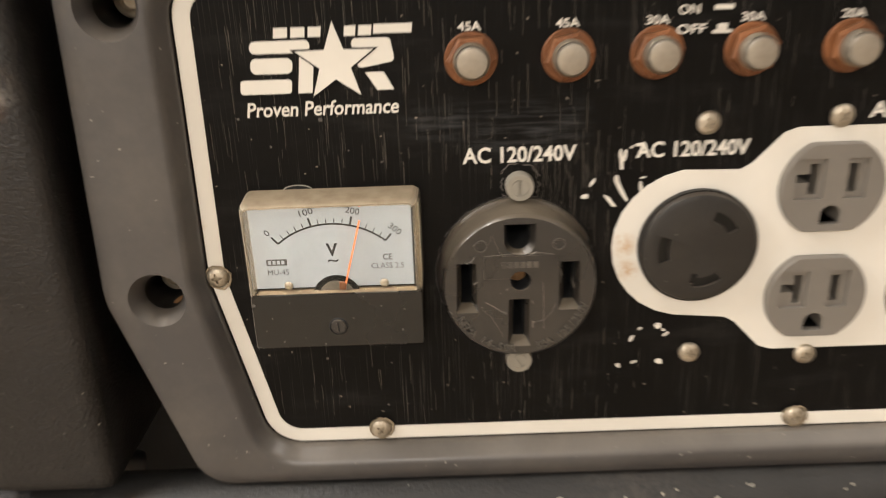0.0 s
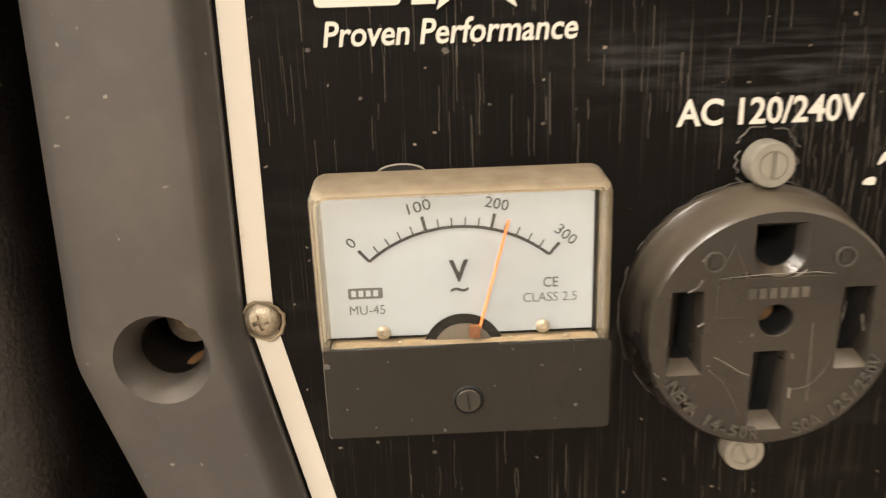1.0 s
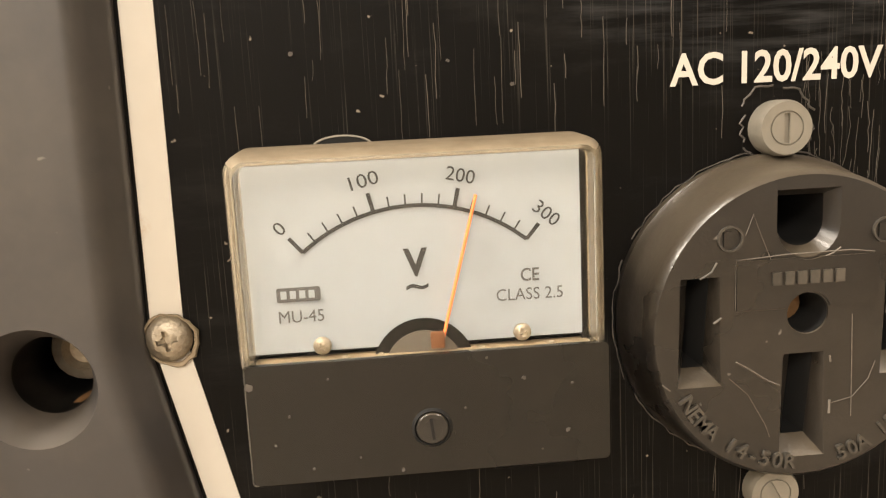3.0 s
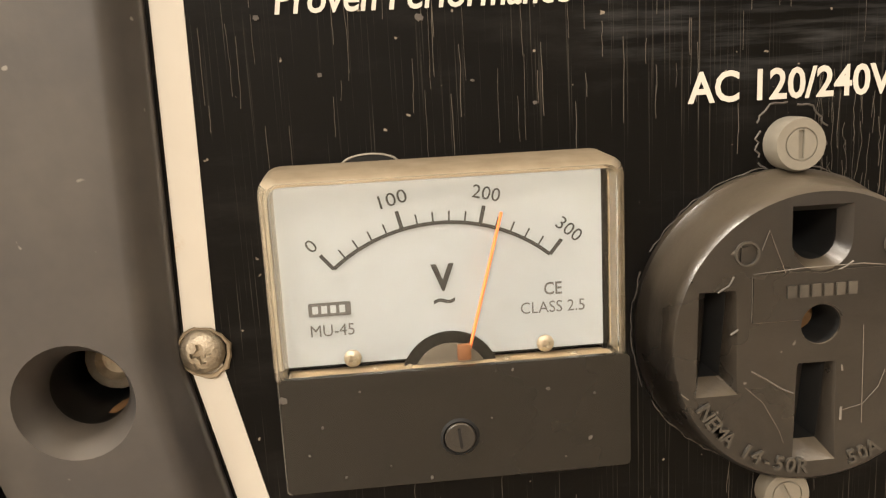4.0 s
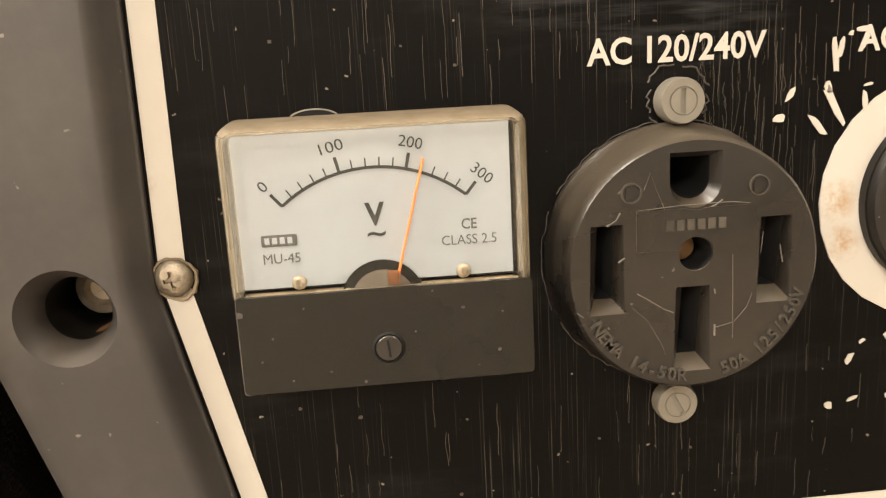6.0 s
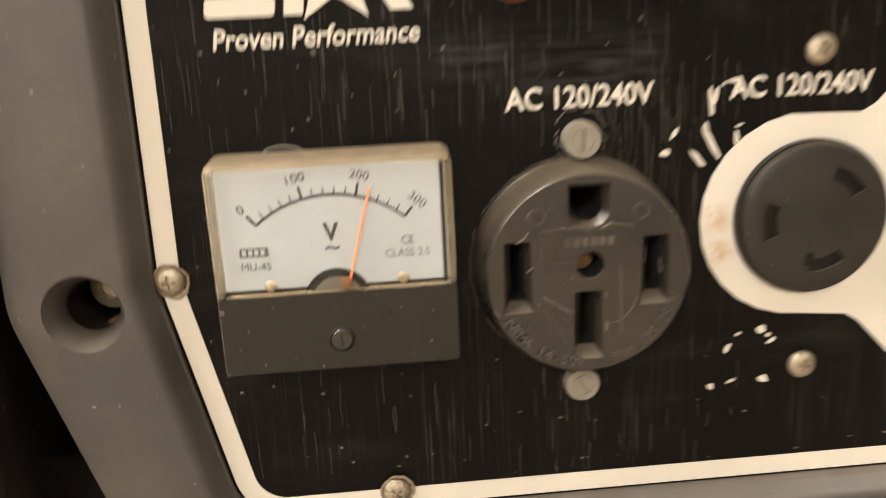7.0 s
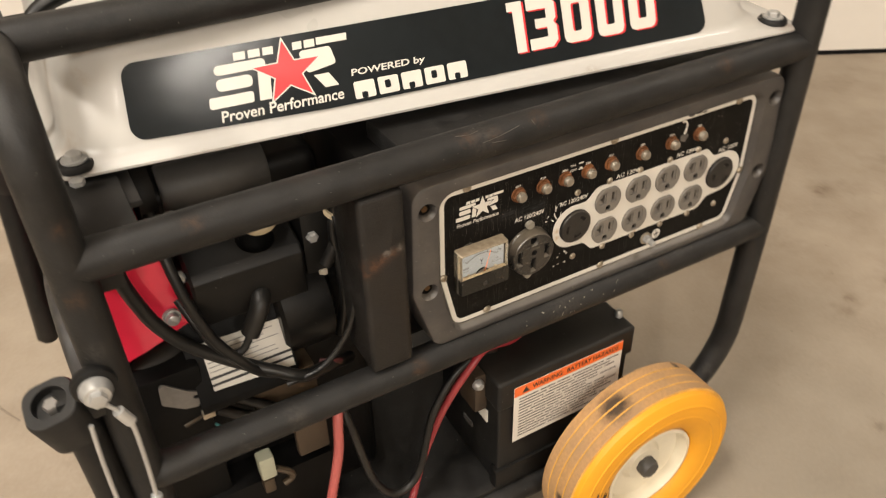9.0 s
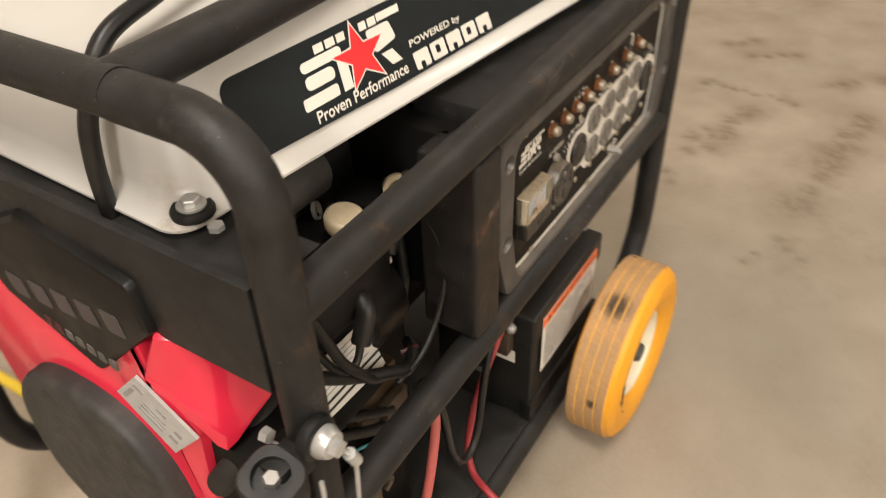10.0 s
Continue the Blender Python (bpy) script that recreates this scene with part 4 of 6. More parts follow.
SCREWS += [(0.1152 + 0.0410 * k, z) for k in range(4) for z in (0.5287, 0.4452)] + [(0.0743, 0.5280), (0.0749, 0.4474), (0.2788, 0.5280), (0.2794, 0.4450)]
head = None
for n, (x, z) in enumerate(SCREWS):
    m = on_panel(x, z, 0.0003) @ Matrix.Rotation(n * 1.1, 4, "Z")
    if head is None:
        head = part("screw", pan_head(), M["steel"], panel, "dull cross-head screw", m)
    else:
        again(head, m)


def glue_ring(x, z, seed):
    """A ragged bead of old sealant round a screw head."""
    rnd = random.Random(seed)
    pts, radii = [], []
    lean = rnd.uniform(-0.6, 0.6)
    for k in range(29):
        a = 2 * math.pi * k / 28
        q = 0.00385 + rnd.uniform(0, 0.00030) + 0.00045 * max(0, math.cos(a - lean))
        pts.append((q * math.cos(a), q * math.sin(a), 0.0003 + rnd.uniform(0, 0.0004)))
        radii.append(0.00018 + rnd.uniform(0, 0.00022) + 0.0002 * max(0, math.cos(a - lean)))
    pts[-1], radii[-1] = pts[0], radii[0]
    return part("sealant_bead", sweep(pts, 0.0003, 6, radii=radii), M["glue"], panel, "", on_panel(x, z, 0.0003))


for n, (x, z) in enumerate(SCREWS[:8]):
    glue_ring(x, z, 120 + n)


# duplex receptacles
def receptacle_mesh():
    pts = []
    for k in range(48):
        a = 2 * math.pi * k / 48
        x, y = 0.0166 * math.cos(a), 0.0166 * math.sin(a)
        pts.append((x, max(-0.0146, min(0.0146, y))))
    body = bmesh.new()
    loft(body, [[(x * 0.8, y * 0.8, -0.014) for x, y in pts], [(x * 0.8, y * 0.8, -0.0002) for x, y in pts], [(x, y, -0.0002) for x, y in pts], [(x, y, 0.0020) for x, y in pts], [(x * 0.975, y * 0.975, 0.0027) for x, y in pts]], True, True)
    cuts = [box((-0.0078, -0.0022, -0.012), (-0.0050, 0.0080, 0.01)), box((-0.0118, 0.0018, -0.012), (-0.0049, 0.0046, 0.01)), box((0.0046, -0.0016, -0.012), (0.0074, 0.0078, 0.01))]
    cuts.append(lathe([(0, -0.012), (0.0033, -0.012), (0.0033, 0.01), (0, 0.01)], 16, Matrix.Translation((0, -0.0088, 0))))
    cuts.append(box((-0.0033, -0.0121, -0.012), (0.0033, -0.0089, 0.01)))
    # shallow panels between the slots
    cuts += [box((-0.0124, -0.0034, 0.0014), (-0.0034, 0.0098, 0.01)), box((0.0034, -0.0034, 0.0014), (0.0100, 0.0098, 0.01))]
    return cut(body, cuts)


def receptacle(m):
    ob = part("receptacle", receptacle_mesh(), M["outlet"], gen, "dusty grey socket face", m)
    return ob


rec = None
for k in range(4):
    for z in (0.5060, 0.4678):
        m = on_panel(0.115 + 0.041 * k, z, 0.0006)
        if rec is None:
            rec = receptacle(m)
        else:
            again(rec, m)


# locking sockets
def arc_cut(radius, a0, a1, w, z0=-0.012, z1=0.02, hook=0):
    bm = bmesh.new()
    rings = []
    for k in range(9):
        a = radians(a0 + (a1 - a0) * k / 8)
        c, s = math.cos(a), math.sin(a)
        rings.append([((radius - w / 2) * c, (radius - w / 2) * s, z0), ((radius + w / 2) * c, (radius + w / 2) * s, z0), ((radius + w / 2) * c, (radius + w / 2) * s, z1), ((radius - w / 2) * c, (radius - w / 2) * s, z1)])
    loft(bm, rings, True, True)
    return bm


def locking_socket(x, z, turns):
    m = on_panel(x, z, 0.0005)
    body = lathe([(0, -0.014), (0.0155, -0.014), (0.0155, 0), (0.0190, 0), (0.0190, 0.0022), (0.0182, 0.0036), (0.0165, 0.0042), (0, 0.0042)], 48)
    cuts = [arc_cut(0.0118, a - 21, a + 21, 0.0034) for a in turns] + [box((0.0086, -0.001, -0.012), (0.0122, 0.001, 0.02), m=Matrix.Rotation(radians(turns[0] - 22), 4, "Z"))]
    ob = part("locking_socket", cut(body, cuts), M["lock"], gen, "round black locking socket", m)
    part("rim_ring", lathe([(0.0182, 0.0033), (0.0190, 0.0022), (0.0194, 0.0022), (0.0194, 0.0), (0.019, 0)], 48), M["black"], ob, "", m)
    return ob


locking_socket(0.0740, 0.4874, (285, 180, 50))
locking_socket(0.2776, 0.4878, (60, 190, 310))


# large four-slot socket
BIG = on_panel(0.0151, 0.4797, 0.0)


def funnel(cx, cy, w, h, slant=0.0028):
    """A slot with a sloped lower lip, and its deep part."""
    a = bmesh.new()
    x0, x1, y0, y1 = cx - w / 2, cx + w / 2, cy - h / 2, cy + h / 2
    loft(a, [[(x0 - 0.0019, y0 - slant, 0.0130), (x1 + 0.0019, y0 - slant, 0.0130), (x1 + 0.0016, y1 + 0.0004, 0.0130), (x0 - 0.0016, y1 + 0.0004, 0.0130)],
             [(x0, y0, 0.0096), (x1, y0, 0.0096), (x1, y1, 0.0118), (x0, y1, 0.0118)]], True, True)
    b = box((x0, y0, -0.018), (x1, y1, 0.0119))
    return [a, b]


body = lathe([(0, -0.020), (0.0228, -0.020), (0.0228, 0.0), (0.0262, 0.0), (0.0262, 0.0016), (0.0256, 0.0024), (0.0250, 0.0045), (0.0246, 0.0105), (0.0243, 0.0121), (0.0237, 0.0128), (0, 0.0128)], 96)
cuts = funnel(-0.0167, 0.0013, 0.0034, 0.0146, 0.0024) + funnel(0.0158, 0.0014, 0.0034, 0.0138, 0.0028) + funnel(-0.0001, -0.0112, 0.0038, 0.0140, 0.0028)


def u_shape(x0, x1, y1, low, z):
    """A flat-topped slot with a round foot."""
    c, r = (x0 + x1) / 2, (x1 - x0) / 2
    return [(c + r * math.cos(radians(a)), low + r + r * math.sin(radians(a)), z) for a in range(180, 361, 12)] + [(x1, y1, z), (x0, y1, z)]


cuts.append(loft(bmesh.new(), [u_shape(-0.0040, 0.0035, 0.0205, 0.0126, z) for z in (-0.018, 0.0106)] + [u_shape(-0.0050, 0.0052, 0.0217, 0.0110, 0.0130)], True, True))
cuts.append(lathe([(0, -0.002), (0.0031, -0.002), (0.0032, 0.0125), (0.0034, 0.0131), (0, 0.0131)], 24, Matrix.Translation((0.0003, 0.0024, 0))))
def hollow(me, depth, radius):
    """Colour the inner walls of the slots black to paint in their shade."""
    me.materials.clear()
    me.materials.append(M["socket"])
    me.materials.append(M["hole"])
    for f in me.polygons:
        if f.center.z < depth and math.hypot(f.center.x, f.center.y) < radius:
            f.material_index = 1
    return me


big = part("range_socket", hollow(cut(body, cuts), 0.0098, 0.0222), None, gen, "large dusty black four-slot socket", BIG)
part("centre_screw", lathe([(0, -0.001), (0.0029, -0.001), (0.0027, 0.0068), (0.0018, 0.0076), (0, 0.0078)], 16, Matrix.Translation((-0.0004, 0.0026, 0))), M["grime"], big, "brass centre screw", BIG)
# raised maker's plate, marks and writing
plate = loft(bmesh.new(), [[(x, y, h) for x, y in [(-0.0111, 0.0035), (0.0106, 0.0035), (0.0106, 0.0112), (-0.0111, 0.0112)]] for h in (0.0120, 0.0131)], True, True)
plate_cuts = [lathe([(0, 0.01), (0.0036, 0.01), (0.0036, 0.02), (0, 0.02)], 24, Matrix.Translation((0.0003, 0.0024, 0))), loft(bmesh.new(), [u_shape(-0.0052, 0.0054, 0.0219, 0.0108, z) for z in (0.01, 0.02)], True, True)]
part("name_plate", cut(plate, plate_cuts), M["socket"], big, "", BIG)
for k in range(6):
    part("name_bar", box((-0.0057 + k * 0.0020, 0.0072, 0.0130), (-0.0043 + k * 0.0020, 0.0092, 0.0135)), M["raised"], big, "", BIG, smooth=False)
for x in (-0.0122, 0.0121):
    part("approval_ring", lathe([(0.0017, 0.0126), (0.0017, 0.0133), (0.0020, 0.0133), (0.0020, 0.0126)], 24), M["raised"], big, "", BIG @ Matrix.Translation((x, 0.0147, 0)))
    part("approval_mark", box((-0.0010, -0.0011, 0.0126), (0.0002, 0.0011, 0.0131), m=Matrix.Translation((x, 0.0147, 0))), M["socket"], big, "", BIG, smooth=False)


def on_arc(text, radius, a0, step, size):
    for n, ch in enumerate(text):
        if ch == " ":
            continue
        a = radians(a0 + n * step)
        me = lettering(ch, size, 0.00005, 0, 0.0005)
        part("raised_letter", me, M["raised"], big, "", BIG @ Matrix.Translation((radius * math.cos(a), radius * math.sin(a), 0.0129)) @ Matrix.Rotation(a + math.pi / 2, 4, "Z"))


on_arc("NEMA 14-50R", 0.0216, 210, 5.4, 0.0034)
on_arc("50A 125/250V", 0.0216, 287, 5.0, 0.0034)


def slotted(r, h):
    return cut(lathe([(0, 0), (r, 0), (r, h * 0.8), (r * 0.93, h), (0, h)], 28), [box((-r * 0.11, -r * 0.52, h * 0.86), (r * 0.11, r * 0.52, h * 2)), lathe([(r * 0.56, h * 0.93), (r * 0.56, h * 1.2), (r * 0.62, h * 1.2), (r * 0.62, h * 0.93), (r * 0.56, h * 0.93)], 24, caps=False)])


def scrape(points, w, h=0.0129, parent=None, base=None):
    """A thin pale scratch line on the socket's face."""
    part("scratch", sweep([(x, y, h) for x, y in points], w, 4), M["scrape"], parent or big, "", base or BIG, smooth=False)


for pts, w in (([(-0.0112, 0.0112), (-0.0112, 0.0036)], 0.00010), ([(-0.0112, 0.0113), (-0.0030, 0.0118), (0.0070, 0.0119), (0.0106, 0.0114)], 0.00014), ([(0.0010, 0.0104), (0.0040, 0.0116), (0.0052, 0.0124)], 0.00022), ([(-0.0110, 0.0034), (-0.0034, 0.0034)], 0.00008), ([(0.0040, 0.0036), (0.0104, 0.0036)], 0.00008),
               ([(-0.0110, -0.0046), (-0.0090, -0.0058), (-0.0058, -0.0080), (-0.0040, -0.0088)], 0.00022), ([(0.0074, 0.0018), (0.0076, -0.0050), (0.0078, -0.0148)], 0.00012), ([(0.0042, -0.0124), (0.0078, -0.0116), (0.0104, -0.0088), (0.0114, -0.0060)], 0.00010), ([(-0.0120, -0.0072), (-0.0090, -0.0100), (-0.0062, -0.0150), (-0.0054, -0.0172)], 0.00009),
               ([(-0.0098, 0.0150), (-0.0086, 0.0182), (-0.0078, 0.0160), (-0.0050, 0.0092)], 0.00010), ([(-0.0168, 0.0088), (-0.0150, 0.0098), (-0.0142, 0.0112)], 0.00024), ([(-0.0146, 0.0018), (-0.0134, 0.0026)], 0.00026), ([(0.0042, -0.0118), (0.0042, -0.0140)], 0.00034), ([(0.0040, -0.0046), (0.0042, -0.0056)], 0.00026), ([(0.0166, 0.0030), (0.0172, -0.0004)], 0.00020), ([(-0.0226, -0.0074), (-0.0214, -0.0084)], 0.00018), ([(-0.0176, -0.0108), (-0.0160, -0.0126)], 0.00012), ([(0.0128, 0.0016), (0.0132, 0.0058)], 0.00008)):
    scrape(pts, w * 0.7)
cap = part("mounting_screw", slotted(0.0045, 0.0042), M["cap"], big, "dull slotted screw", on_panel(0.0160, 0.5100, 0.0))
part("mounting_screw", cap.data, None, big, "dull slotted screw", on_panel(0.0160, 0.4475, -0.001) @ Matrix.Rotation(0.5, 4, "Z"))

for a0, a1, r in ((20, 80, 0.0066), (95, 150, 0.0070), (160, 205, 0.0058), (-30, 10, 0.0062), (210, 250, 0.0060)):
    part("glue_trace", sweep([(0.0162 + (r + 0.0004 * math.sin(a * 0.7)) * math.cos(radians(a)), PY - 0.0001, 0.5102 + (r + 0.0004 * math.cos(a * 0.9)) * math.sin(radians(a))) for a in range(a0, a1 + 1, 6)], 0.00018, 4), M["scuff"], panel, "", None, smooth=False)

for a0, a1, seed in ((96, 152, 1), (158, 204, 2), (210, 262, 3), (58, 84, 4), (300, 330, 5)):
    rnd = random.Random(seed)
    edge = [(0.0263 + rnd.uniform(0, 0.0005)) for a in range(a0, a1 + 1, 3)]
    part("glue_trace", sweep([(0.0151 + q * math.cos(radians(a)), PY - 0.0003, 0.4797 + q * math.sin(radians(a))) for q, a in zip(edge, range(a0, a1 + 1, 3))], 0.00016, 5, radii=[0.00006 + rnd.uniform(0, 0.00010) for q in edge]), M["scuff"], panel, "", None, smooth=False)

# circuit breakers
brk = None
for x in (0.002, 0.031, 0.0575, 0.0855, 0.115, 0.1555, 0.1955, 0.2345):
    m = on_panel(x - 0.0005, 0.5498, 0.0)
    if brk is None:
        brk = part("circuit_breaker", lathe([(0, 0), (0.0080, 0), (0.0080, 0.0008), (0.0076, 0.0012), (0, 0.0012)], 24), M["nut"], gen, "reset button in a rusty nut", m, angle=30)
        part("nut", lathe([(0.0, 0.0012), (0.0068, 0.0012), (0.0074, 0.0018), (0.0074, 0.0042), (0.0064, 0.0050), (0.0, 0.0050)], 6), M["nut"], brk, "rusty hexagon nut", m, angle=30)
        part("collar", lathe([(0.0, 0.005), (0.0054, 0.005), (0.0053, 0.0078), (0.0050, 0.0084), (0.0047, 0.0076), (0, 0.0076)], 24), M["steel"], brk, "", m)
        part("button", lathe([(0.0, 0.007), (0.0047, 0.007), (0.0047, 0.0090), (0.0043, 0.0096), (0.0034, 0.0098), (0, 0.0098)], 24), M["dome"], brk, "worn metal reset button", m)
    else:
        again(brk, m @ Matrix.Rotation(x * 40, 4, "Z"))

# printed words
W = M["ink_white"]
words("AC 120/240V", 0.0161, 0.5199, 0.0355, 0.0052, panel, W, bold=0.022)
words("AC 120/240V", 0.0703, 0.5199, 0.0355, 0.0052, panel, W, bold=0.022)
words("AC 120V", 0.1390, 0.5302, 0.0305, 0.0050, panel, W, bold=0.022)
words("AC 120V", 0.2208, 0.5308, 0.0300, 0.0050, panel, W, bold=0.022)
words("AC 120V", 0.2853, 0.5180, 0.0300, 0.0050, panel, W, bold=0.022)
for x, s in ((0.002, "45A"), (0.031, "45A"), (0.0575, "30A"), (0.0855, "30A"), (0.115, "20A"), (0.1555, "20A"), (0.1955, "20A"), (0.2345, "20A")):
    words(s, x - 0.0008, 0.5592, 0.0070, 0.0026, panel, W, bold=0.02)
words("ON", 0.0657, 0.5618, 0.0062, 0.0028, panel, W, bold=0.02)
words("OFF", 0.0667, 0.5562, 0.0088, 0.0028, panel, W, bold=0.02)
for x, z, w, h in ((0.0758, 0.5622, 0.0056, 0.0014), (0.0758, 0.5552, 0.0056, 0.0010), (0.0758, 0.5564, 0.0030, 0.0022)):
    part("switch_mark", flat([(-w / 2, -h / 2), (w / 2, -h / 2), (w / 2, h / 2), (-w / 2, h / 2)]), W, panel, "", on_panel(x, z, 0.0005), smooth=False)


def star(r, inner=0.40):
    return [((r if k % 2 == 0 else r * inner) * math.sin(math.pi * k / 5), (r if k % 2 == 0 else r * inner) * math.cos(math.pi * k / 5)) for k in range(10)]


def emblem(base, w, star_material, parent, plain, tall=1.0, gap=None):
    """The maker's emblem as plain bars, blocks and a star; w is its width."""
    s = w / 0.0534

    def slab(pts, material, lift, name):
        part(name, flat([(x * s, y * s * tall) for x, y in pts], 0, 0.00012), material, parent, "", base @ Matrix.Translation((0, 0, lift)), smooth=False)

    def lean(x0, x1, y0, y1, k=0.12):
        return [(x0 + k * y0, y0), (x1 + k * y0, y0), (x1 + k * y1, y1), (x0 + k * y1, y1)]

    for x0, x1 in ((-0.0160, -0.0118), (-0.0108, -0.0066), (-0.0056, -0.0018), (0.0052, 0.0086), (0.0095, 0.0134)):
        slab(lean(x0, x1, 0.0090, 0.0120), plain, 0.0, "emblem_bar")
    slab(lean(0.0140, 0.0255, 0.0094, 0.0122), plain, 0.0, "emblem_bar")
    slab(round_poly(lean(-0.0232, -0.0050, 0.0044, 0.0082), 0.0018, 3), plain, 0.0, "emblem_block")
    slab(round_poly(lean(-0.0228, -0.0100, -0.0018, 0.0030), 0.0018, 3), plain, 0.0, "emblem_block")
    slab(round_poly(lean(-0.0258, -0.0100, -0.0080, -0.0036), 0.0010, 3), plain, 0.0, "emblem_block")
    slab(lean(-0.0080, -0.0036, -0.0080, 0.0034), plain, 0.0, "emblem_block")
    slab(round_poly([(0.0080, 0.0082), (0.0200, 0.0082), (0.0212, 0.0010), (0.0100, -0.0010)], 0.0014, 3), plain, 0.0, "emblem_block")
    slab([(0.0120, -0.0022), (0.0176, -0.0022), (0.0206, -0.0078), (0.0154, -0.0078)], plain, 0.0, "emblem_block")
    slab([(x + 0.0030, y + 0.0010) for x, y in star(0.0140)], gap or plain, 0.00015, "emblem_star_edge")
    slab([(x + 0.0030, y + 0.0010) for x, y in star(0.0125)], star_material, 0.0003, "emblem_star")


emblem(on_panel(-0.0420, 0.5490, 0.0003), 0.0525, W, panel, W, 0.98, M["panel"])
words("Proven Performance", -0.0439, 0.5366, 0.0464, 0.0046, panel, W, bold=0.016, shear=0.18)

# earth stud and its round sign
m = on_panel(0.1785, 0.4325, 0.0)
stud = part("earth_stud", lathe([(0, 0), (0.0075, 0), (0.0075, 0.0015), (0, 0.0015)], 24), M["steel"], gen, "earth terminal with a wing nut", m)
part("wing_nut", lathe([(0, 0.0015), (0.0052, 0.0015), (0.0050, 0.0075), (0.0034, 0.0085), (0.0034, 0.0150), (0.0026, 0.0156), (0, 0.0156)], 6), M["sheet"], stud, "", m)
m = on_panel(0.1942, 0.4330, 0.0004)
sign = part("earth_sign", flat([(0.0062 * math.cos(a * 0.2618), 0.0062 * math.sin(a * 0.2618)) for a in range(24)], 0, 0.0002), W, panel, "round white earth sign", m)
for x0, x1, y0, y1 in ((-0.0040, 0.0040, 0.0002, 0.0010), (-0.0028, 0.0028, -0.0016, -0.0008), (-0.0015, 0.0015, -0.0034, -0.0026), (-0.0004, 0.0004, 0.0002, 0.0042)):
    part("earth_mark", flat([(x0, y0), (x1, y0), (x1, y1), (x0, y1)], 0.0004, 0.0002), M["ink_black"], sign, "", m, smooth=False)

# ---- voltmeter ----
MX0, MX1 = -0.0713, -0.0153
vm = part("voltmeter", box((MX0 + 0.001, -0.0040, 0.4610), (MX1 - 0.001, PY, 0.5098), 0.001), M["black"], gen, "small voltmeter with clear yellowed cover")


def lens_ring(x0, x1, z0, z1, r, y):
    return front(round_poly([(x0, z0), (x1, z0), (x1, z1), (x0, z1)], [0.0006, 0.0006, r, r], 5), y)


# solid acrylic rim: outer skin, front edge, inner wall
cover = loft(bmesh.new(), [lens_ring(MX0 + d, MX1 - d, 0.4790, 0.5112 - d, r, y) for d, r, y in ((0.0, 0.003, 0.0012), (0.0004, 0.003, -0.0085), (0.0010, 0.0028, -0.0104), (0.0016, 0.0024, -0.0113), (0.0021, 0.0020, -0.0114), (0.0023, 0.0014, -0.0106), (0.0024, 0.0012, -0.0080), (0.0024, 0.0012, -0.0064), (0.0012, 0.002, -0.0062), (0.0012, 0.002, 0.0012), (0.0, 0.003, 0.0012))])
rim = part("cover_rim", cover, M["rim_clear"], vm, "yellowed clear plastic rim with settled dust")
rim.visible_shadow = False
pane = part("window", box((MX0 + 0.0023, -0.0111, 0.4793), (MX1 - 0.0023, -0.0106, 0.5088)), M["clear"], vm, "clear window", smooth=False)
pane.visible_shadow = False
part("dial", box((MX0 + 0.0013, -0.0052, 0.4800), (-0.0184, -0.0042, 0.5098)), M["dial"], vm, "white dial", smooth=False)
part("dial_shade", box((-0.0184, -0.0050, 0.4775), (MX1 - 0.0022, -0.0042, 0.5085)), M["black"], vm, smooth=False)
low = loft(bmesh.new(), [front(round_poly([(MX0 + d, 0.4600 + d * 1.2), (MX1 - d * 0.5, 0.4600 + d * 1.2), (MX1 - d * 0.5, 0.4801), (MX0 + d, 0.4801)], 0.0008, 3), y) for d, y in ((0.0, PY), (0.0010, -0.0109), (0.0014, -0.0116))], True, True)
part("lower_cover", cut(low, [box((MX0 + 0.0024, -0.0104, 0.4775), (MX1 - 0.0024, -0.0040, 0.4830))]), M["dusty_black"], vm, "black plastic lower cover")
part("adjust_screw", slotted(0.0024, 0.0008), M["socket"], vm, "", Matrix.Translation((-0.0431, -0.0114, 0.4688)) @ FRONT @ Matrix.Rotation(0.1, 4, "Z"))
# dark bar and ring paint the shade in the slot and round the head
part("adjust_slot", box((-0.00022, -0.0016, 0), (0.00022, 0.0016, 0.0003)), M["hole"], vm, "", Matrix.Translation((-0.0431, -0.01215, 0.4688)) @ FRONT @ Matrix.Rotation(0.1, 4, "Z"), smooth=False)
part("adjust_ring", lathe([(0.0024, 0), (0.0027, 0.0004), (0.0031, 0.0)], 24), M["hole"], vm, "", Matrix.Translation((-0.0431, -0.0116, 0.4688)) @ FRONT)
for n, (x, z, d) in enumerate([(-0.0290, 0.4755, 0.0007), (-0.0217, 0.4742, 0.0005), (-0.0225, 0.4668, 0.0008), (-0.0345, 0.4790, 0.0005), (-0.0478, 0.4625, 0.0007), (-0.0640, 0.4722, 0.0005), (-0.0540, 0.4650, 0.0004), (-0.0695, 0.4770, 0.0014), (-0.0380, 0.4715, 0.0004), (-0.0265, 0.4640, 0.0004), (-0.0580, 0.4775, 0.0004), (-0.0610, 0.4638, 0.0005)]):
    blot(x, z, d, d * 0.8, 20 * n, M["scuff"], 0.0137, 140 + n, "dust_speck", vm)
DY = -0.0054
K = M["ink_black"]


def on_dial(x, z, lift=0.0):
    return Matrix.Translation((x, DY - lift, z)) @ FRONT


